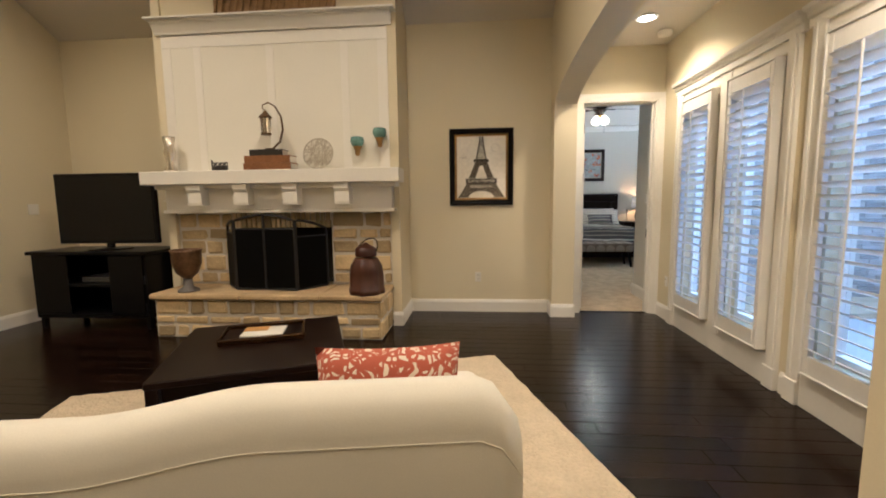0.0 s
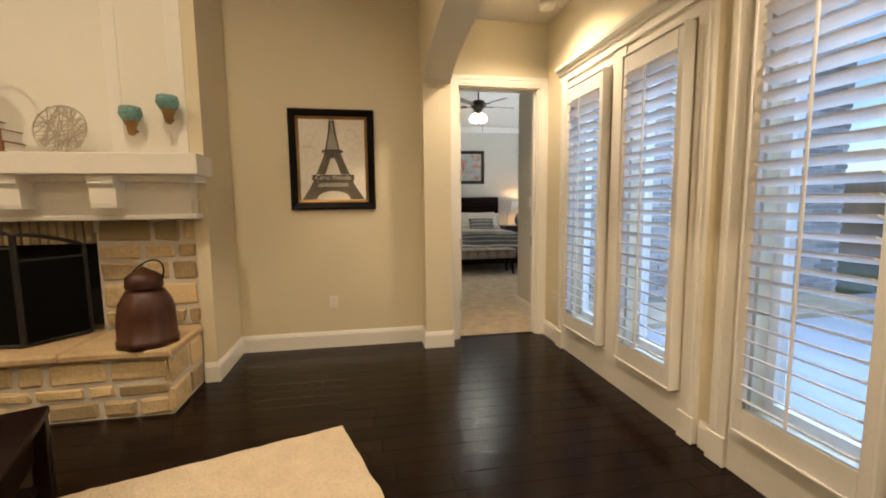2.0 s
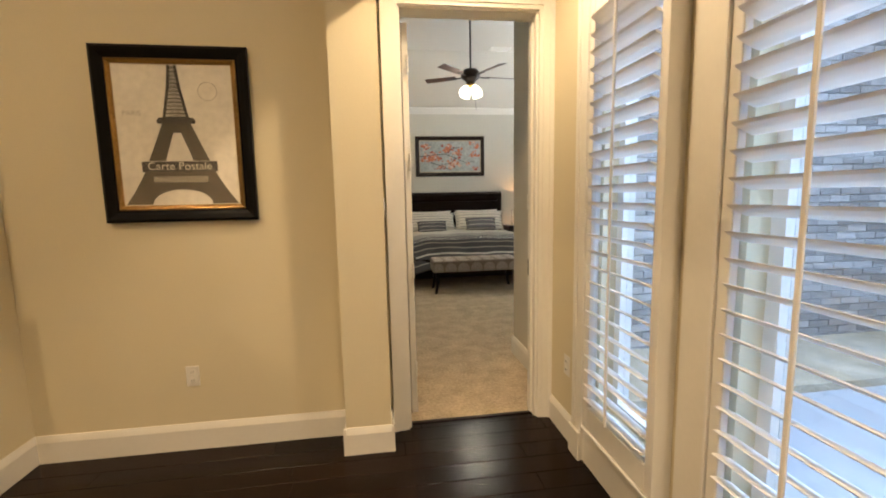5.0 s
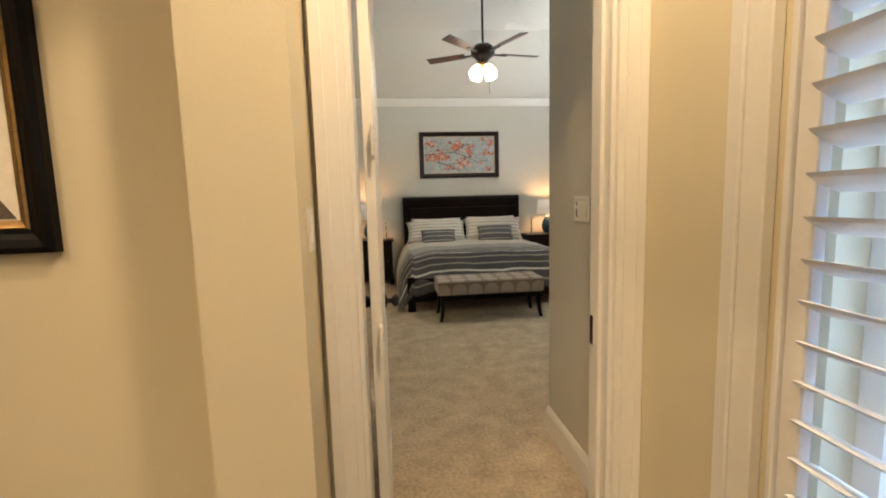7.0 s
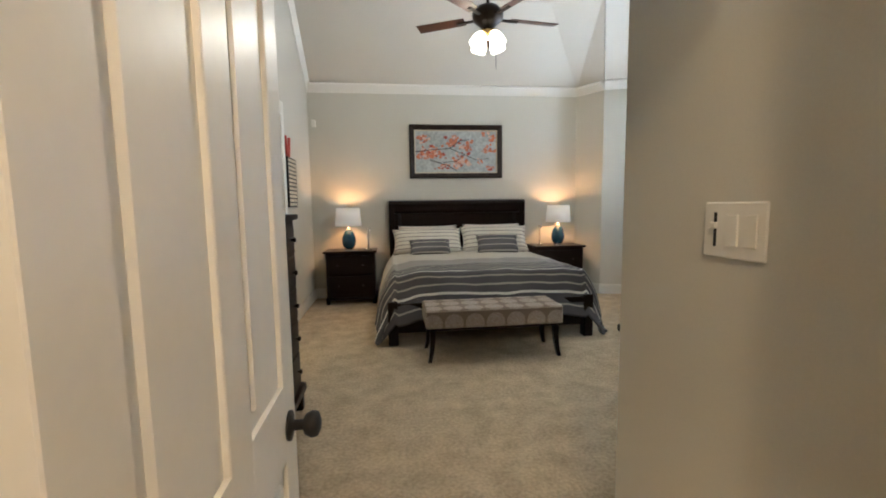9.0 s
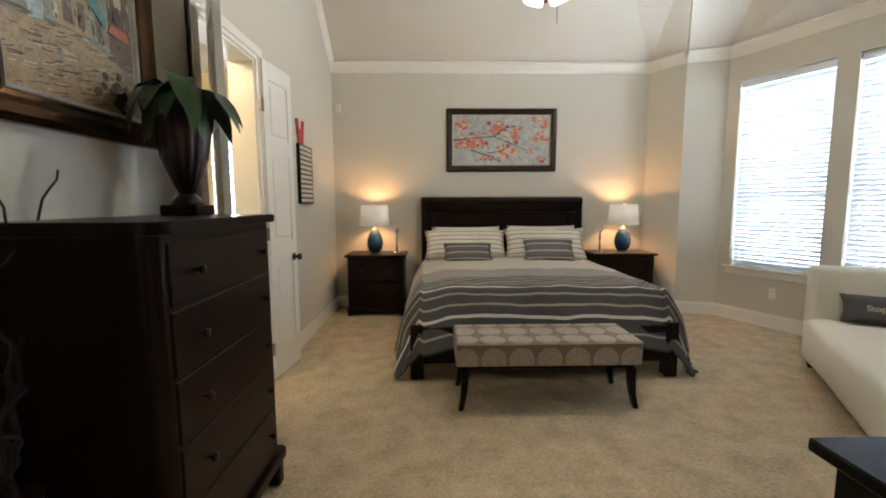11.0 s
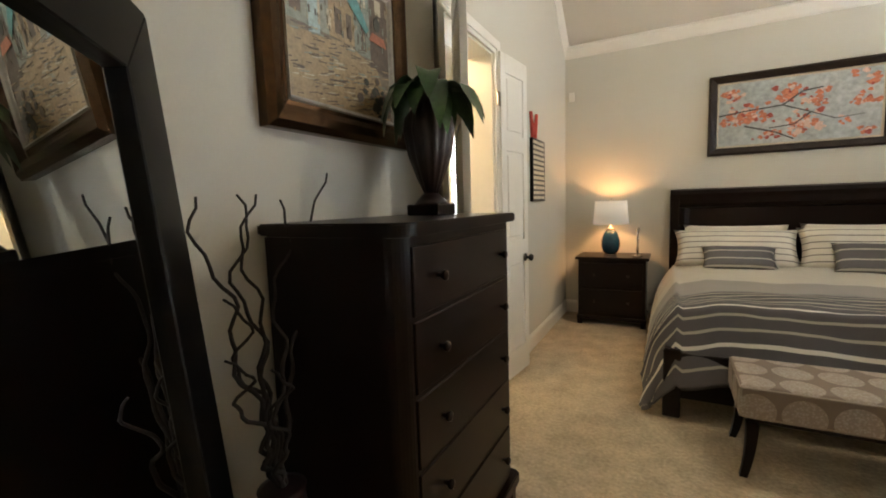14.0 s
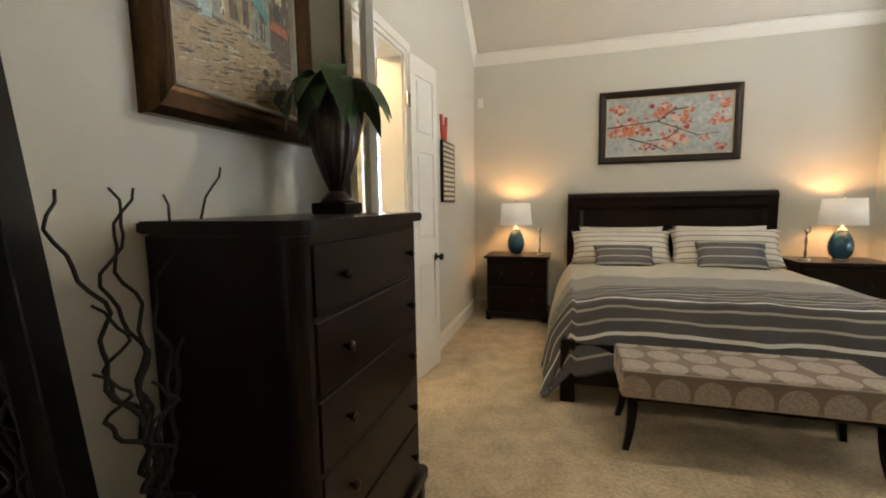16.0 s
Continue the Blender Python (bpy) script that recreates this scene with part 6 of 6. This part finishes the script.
low = thing("low_dresser", (4.45, 6.53, 0), "dark blue-black wooden low dresser", "dresser")
part("top", one(3.68, 5.25, 6.24, 6.83, 0.765, 0.80, 0.006), BLACKWOOD, low)
part("body", one(3.73, 5.20, 6.25, 6.80, 0.08, 0.765, 0.004), BLACKWOOD, low)
for a, b in ((3.76, 4.46), (4.48, 5.17)):
    for lo, hi in ((0.12, 0.32), (0.335, 0.535), (0.55, 0.75)):
        part("drawer", one(a, b, 6.80, 6.812, lo, hi, 0.004), BLACKWOOD, low)
for x in (3.74, 5.12):
    for y in (6.26, 6.72):
        part("foot", one(x, x + 0.07, y, y + 0.07, 0, 0.08, 0.004), BLACKWOOD, low)

# ---- fixtures ----
def outlet(name, m, label, gang=1, switch=False):
    ob = thing(name, m.translation, label, "switch" if switch else "outlet")
    ob.matrix_basis = m
    w = 0.07 if gang == 1 else 0.16
    part("plate", one(-w / 2, w / 2, -0.006, 0, -0.058, 0.058, 0.003), PLASTIC, ob, local=True)
    for k in range(gang):
        x = (k - (gang - 1) / 2) * 0.046
        if switch and gang == 3 and k == 0:
            part("slider_slot", one(x - 0.004, x + 0.004, -0.0075, -0.006, -0.036, 0.036, 0.0005), BLACKIRON, ob, "dark dimmer slot", local=True)
            part("slider", one(x - 0.009, x + 0.009, -0.014, -0.0075, 0.002, 0.016, 0.002), PLASTIC, ob, local=True)
        elif switch:
            part("rocker", one(x - 0.016, x + 0.016, -0.010, -0.006, -0.033, 0.033, 0.002), PLASTIC, ob, local=True)
        else:
            for z in (-0.024, 0.024):
                s = part("socket", one(x - 0.016, x + 0.016, -0.0085, -0.006, z - 0.015, z + 0.015, 0.003), PLASTIC, ob, local=True)
                for dx in (-0.006, 0.006):
                    part("slot", one(x + dx - 0.001, x + dx + 0.001, -0.0095, -0.0084, z - 0.005, z + 0.005), BLACKIRON, s, local=True)


outlet("wall_outlet", pose(1.155, 5.09, 0.42), "white duplex outlet on the beige wall")
outlet("wall_outlet", pose(3.2, 4.84, 0.42, 0, 0, -90), "white duplex outlet beside the window")
outlet("light_switch", pose(3.31, 5.74, 1.315, 0, 0, -90), "white three-gang switch plate inside the bedroom", 3, True)
outlet("light_switch", pose(2.22, 5.0, 1.305, 0, 0, 90), "white switch plate on the arch pier", 1, True)
outlet("wall_outlet", Matrix.Translation(BAY0 + BAY * 0.62 + Vector((0, 0, 0.38))) @ pose(0, 0, 0, 0, 0, -66.4), "white duplex outlet under the bay window")
# fixtures for the known hall can and for the added, unseen ones
for x, y in HALL_CANS + [(a, b) for a, b in LIVING_FILL_CANS]:
    zc = 2.97 if x > 2 else 4.6
    can = thing("recessed_light", (x, y, zc), "round white recessed ceiling light switched on", "ceiling light", "recessed lights")
    bm = lathe([(0.085, -0.001), (0.10, -0.006), (0.10, -0.001)], (x, y, zc), 28)
    part("trim_ring", bm, TRIM, can)
    part("lens", lathe([(0.07, -0.010), (0.07, -0.0065)], (x, y, zc), 24), CANGLOW, can).visible_shadow = False
det = thing("smoke_detector", (3.02, 4.71, 2.97), "round white smoke detector on the gallery ceiling", "smoke detector")
part("body", lathe([(0.04, -0.045), (0.06, -0.04), (0.07, -0.015), (0.07, -0.001)], (3.02, 4.71, 2.97), 24), PLASTIC, det, smooth=True)
mo = thing("motion_sensor", (1.55, 11.47, 2.55), "small white sensor box high on the bedroom wall", "sensor")
part("case", one(1.52, 1.58, 11.44, 11.474, 2.53, 2.63, 0.006), PLASTIC, mo)
vent = thing("ceiling_vent", (4.36, 10.27, 3.94), "white slatted ceiling air vent", "vent")
part("frame", one(4.18, 4.54, 10.17, 10.37, 3.90, 3.911, 0.003), PLASTIC, vent)
for k in range(7):
    part("slat", one(4.20, 4.52, 10.185 + k * 0.025, 10.198 + k * 0.025, 3.888, 3.897), PLASTIC, vent)

# ---- pieces of floors and walls ----
base_floor = structure("floor_wood", one(-3.92, 3.2, -3.0, 5.15, -0.10, -0.022), UNDER, "dark hand-scraped wooden plank floor", "floor")
def plank_mesh(length):
    bm = one(-length / 2, length / 2, -0.0628, 0.0628, -0.02, 0.0, 0.0022)
    me = bpy.data.meshes.new("plank")
    bm.to_mesh(me)
    bm.free()
    me.materials.append(PLANK)
    return me
PM = [plank_mesh(v) for v in (0.85, 1.2, 1.55)]
PLEN = (0.85, 1.2, 1.55)
r5 = random.Random(21)
rest = bmesh.new()
y = -2.93
while y < 5.15:
    x = -3.92 - r5.uniform(0, 0.9)
    while x < 3.2:
        k = r5.randrange(3)
        if y > 0.9 and x + PLEN[k] > -1.6 and x < 3.12:
            long = min(PLEN[k], 3.2 - x)
            p = new("plank", PM[k] if long == PLEN[k] else plank_mesh(long))
            p.parent = base_floor
            p.location = (x + long / 2, y, r5.uniform(-0.0012, 0.0))
            p.rotation_euler = (radians(r5.uniform(-0.12, 0.12)), 0, 0)
        else:
            box(rest, max(x + 0.001, -3.92), min(x + PLEN[k], 3.2), y - 0.0628, y + 0.0628, -0.02, -0.0005)
        x += PLEN[k]
    y += 0.126
PLANKS = mat("dark_wood_planks_rest", (0.009, 0.0042, 0.0026), 0.20, vary=0.5, scale=2.2, fine=26, bump=0.22, island=0.5, stretch=(1, 7, 1), spec=0.17)
tagged(part("plank_field", rest, PLANKS, base_floor), "far part of the plank floor", kind="stuff")
structure("trim", one(2.34, 3.10, 5.125, 5.152, -0.02, 0.006, 0.003), ESPRESSO, "dark wooden threshold strip at the doorway", "threshold")

brickwall = structure("wall_brick", one(3.47, 8.0, 6.035, 6.06, -0.12, 3.6), OUTMORTAR, "grey brown brick outside wall", "wall")
bme = bpy.data.meshes.new("brick")
bm = one(-0.1, 0.1, -0.012, 0.012, -0.0285, 0.0285, 0.003)
bm.to_mesh(bme)
bm.free()
bme.materials.append(BRICK)
rest = bmesh.new()
for row in range(48):
    z = -0.085 + row * 0.068
    for col in range(21):
        x = 3.58 + col * 0.211 + (0.105 if row % 2 else 0)
        if x < 5.6 and 2 < row < 32:
            b = new("brick", bme)
            b.parent, b.location = brickwall, (x, 6.028 + r5.uniform(-0.003, 0.002), z)
        else:
            box(rest, x - 0.1, x + 0.1, 6.016, 6.04, z - 0.0285, z + 0.0285)
tagged(part("brick_field", rest, BRICKS, brickwall), "rest of the brick wall", kind="stuff")
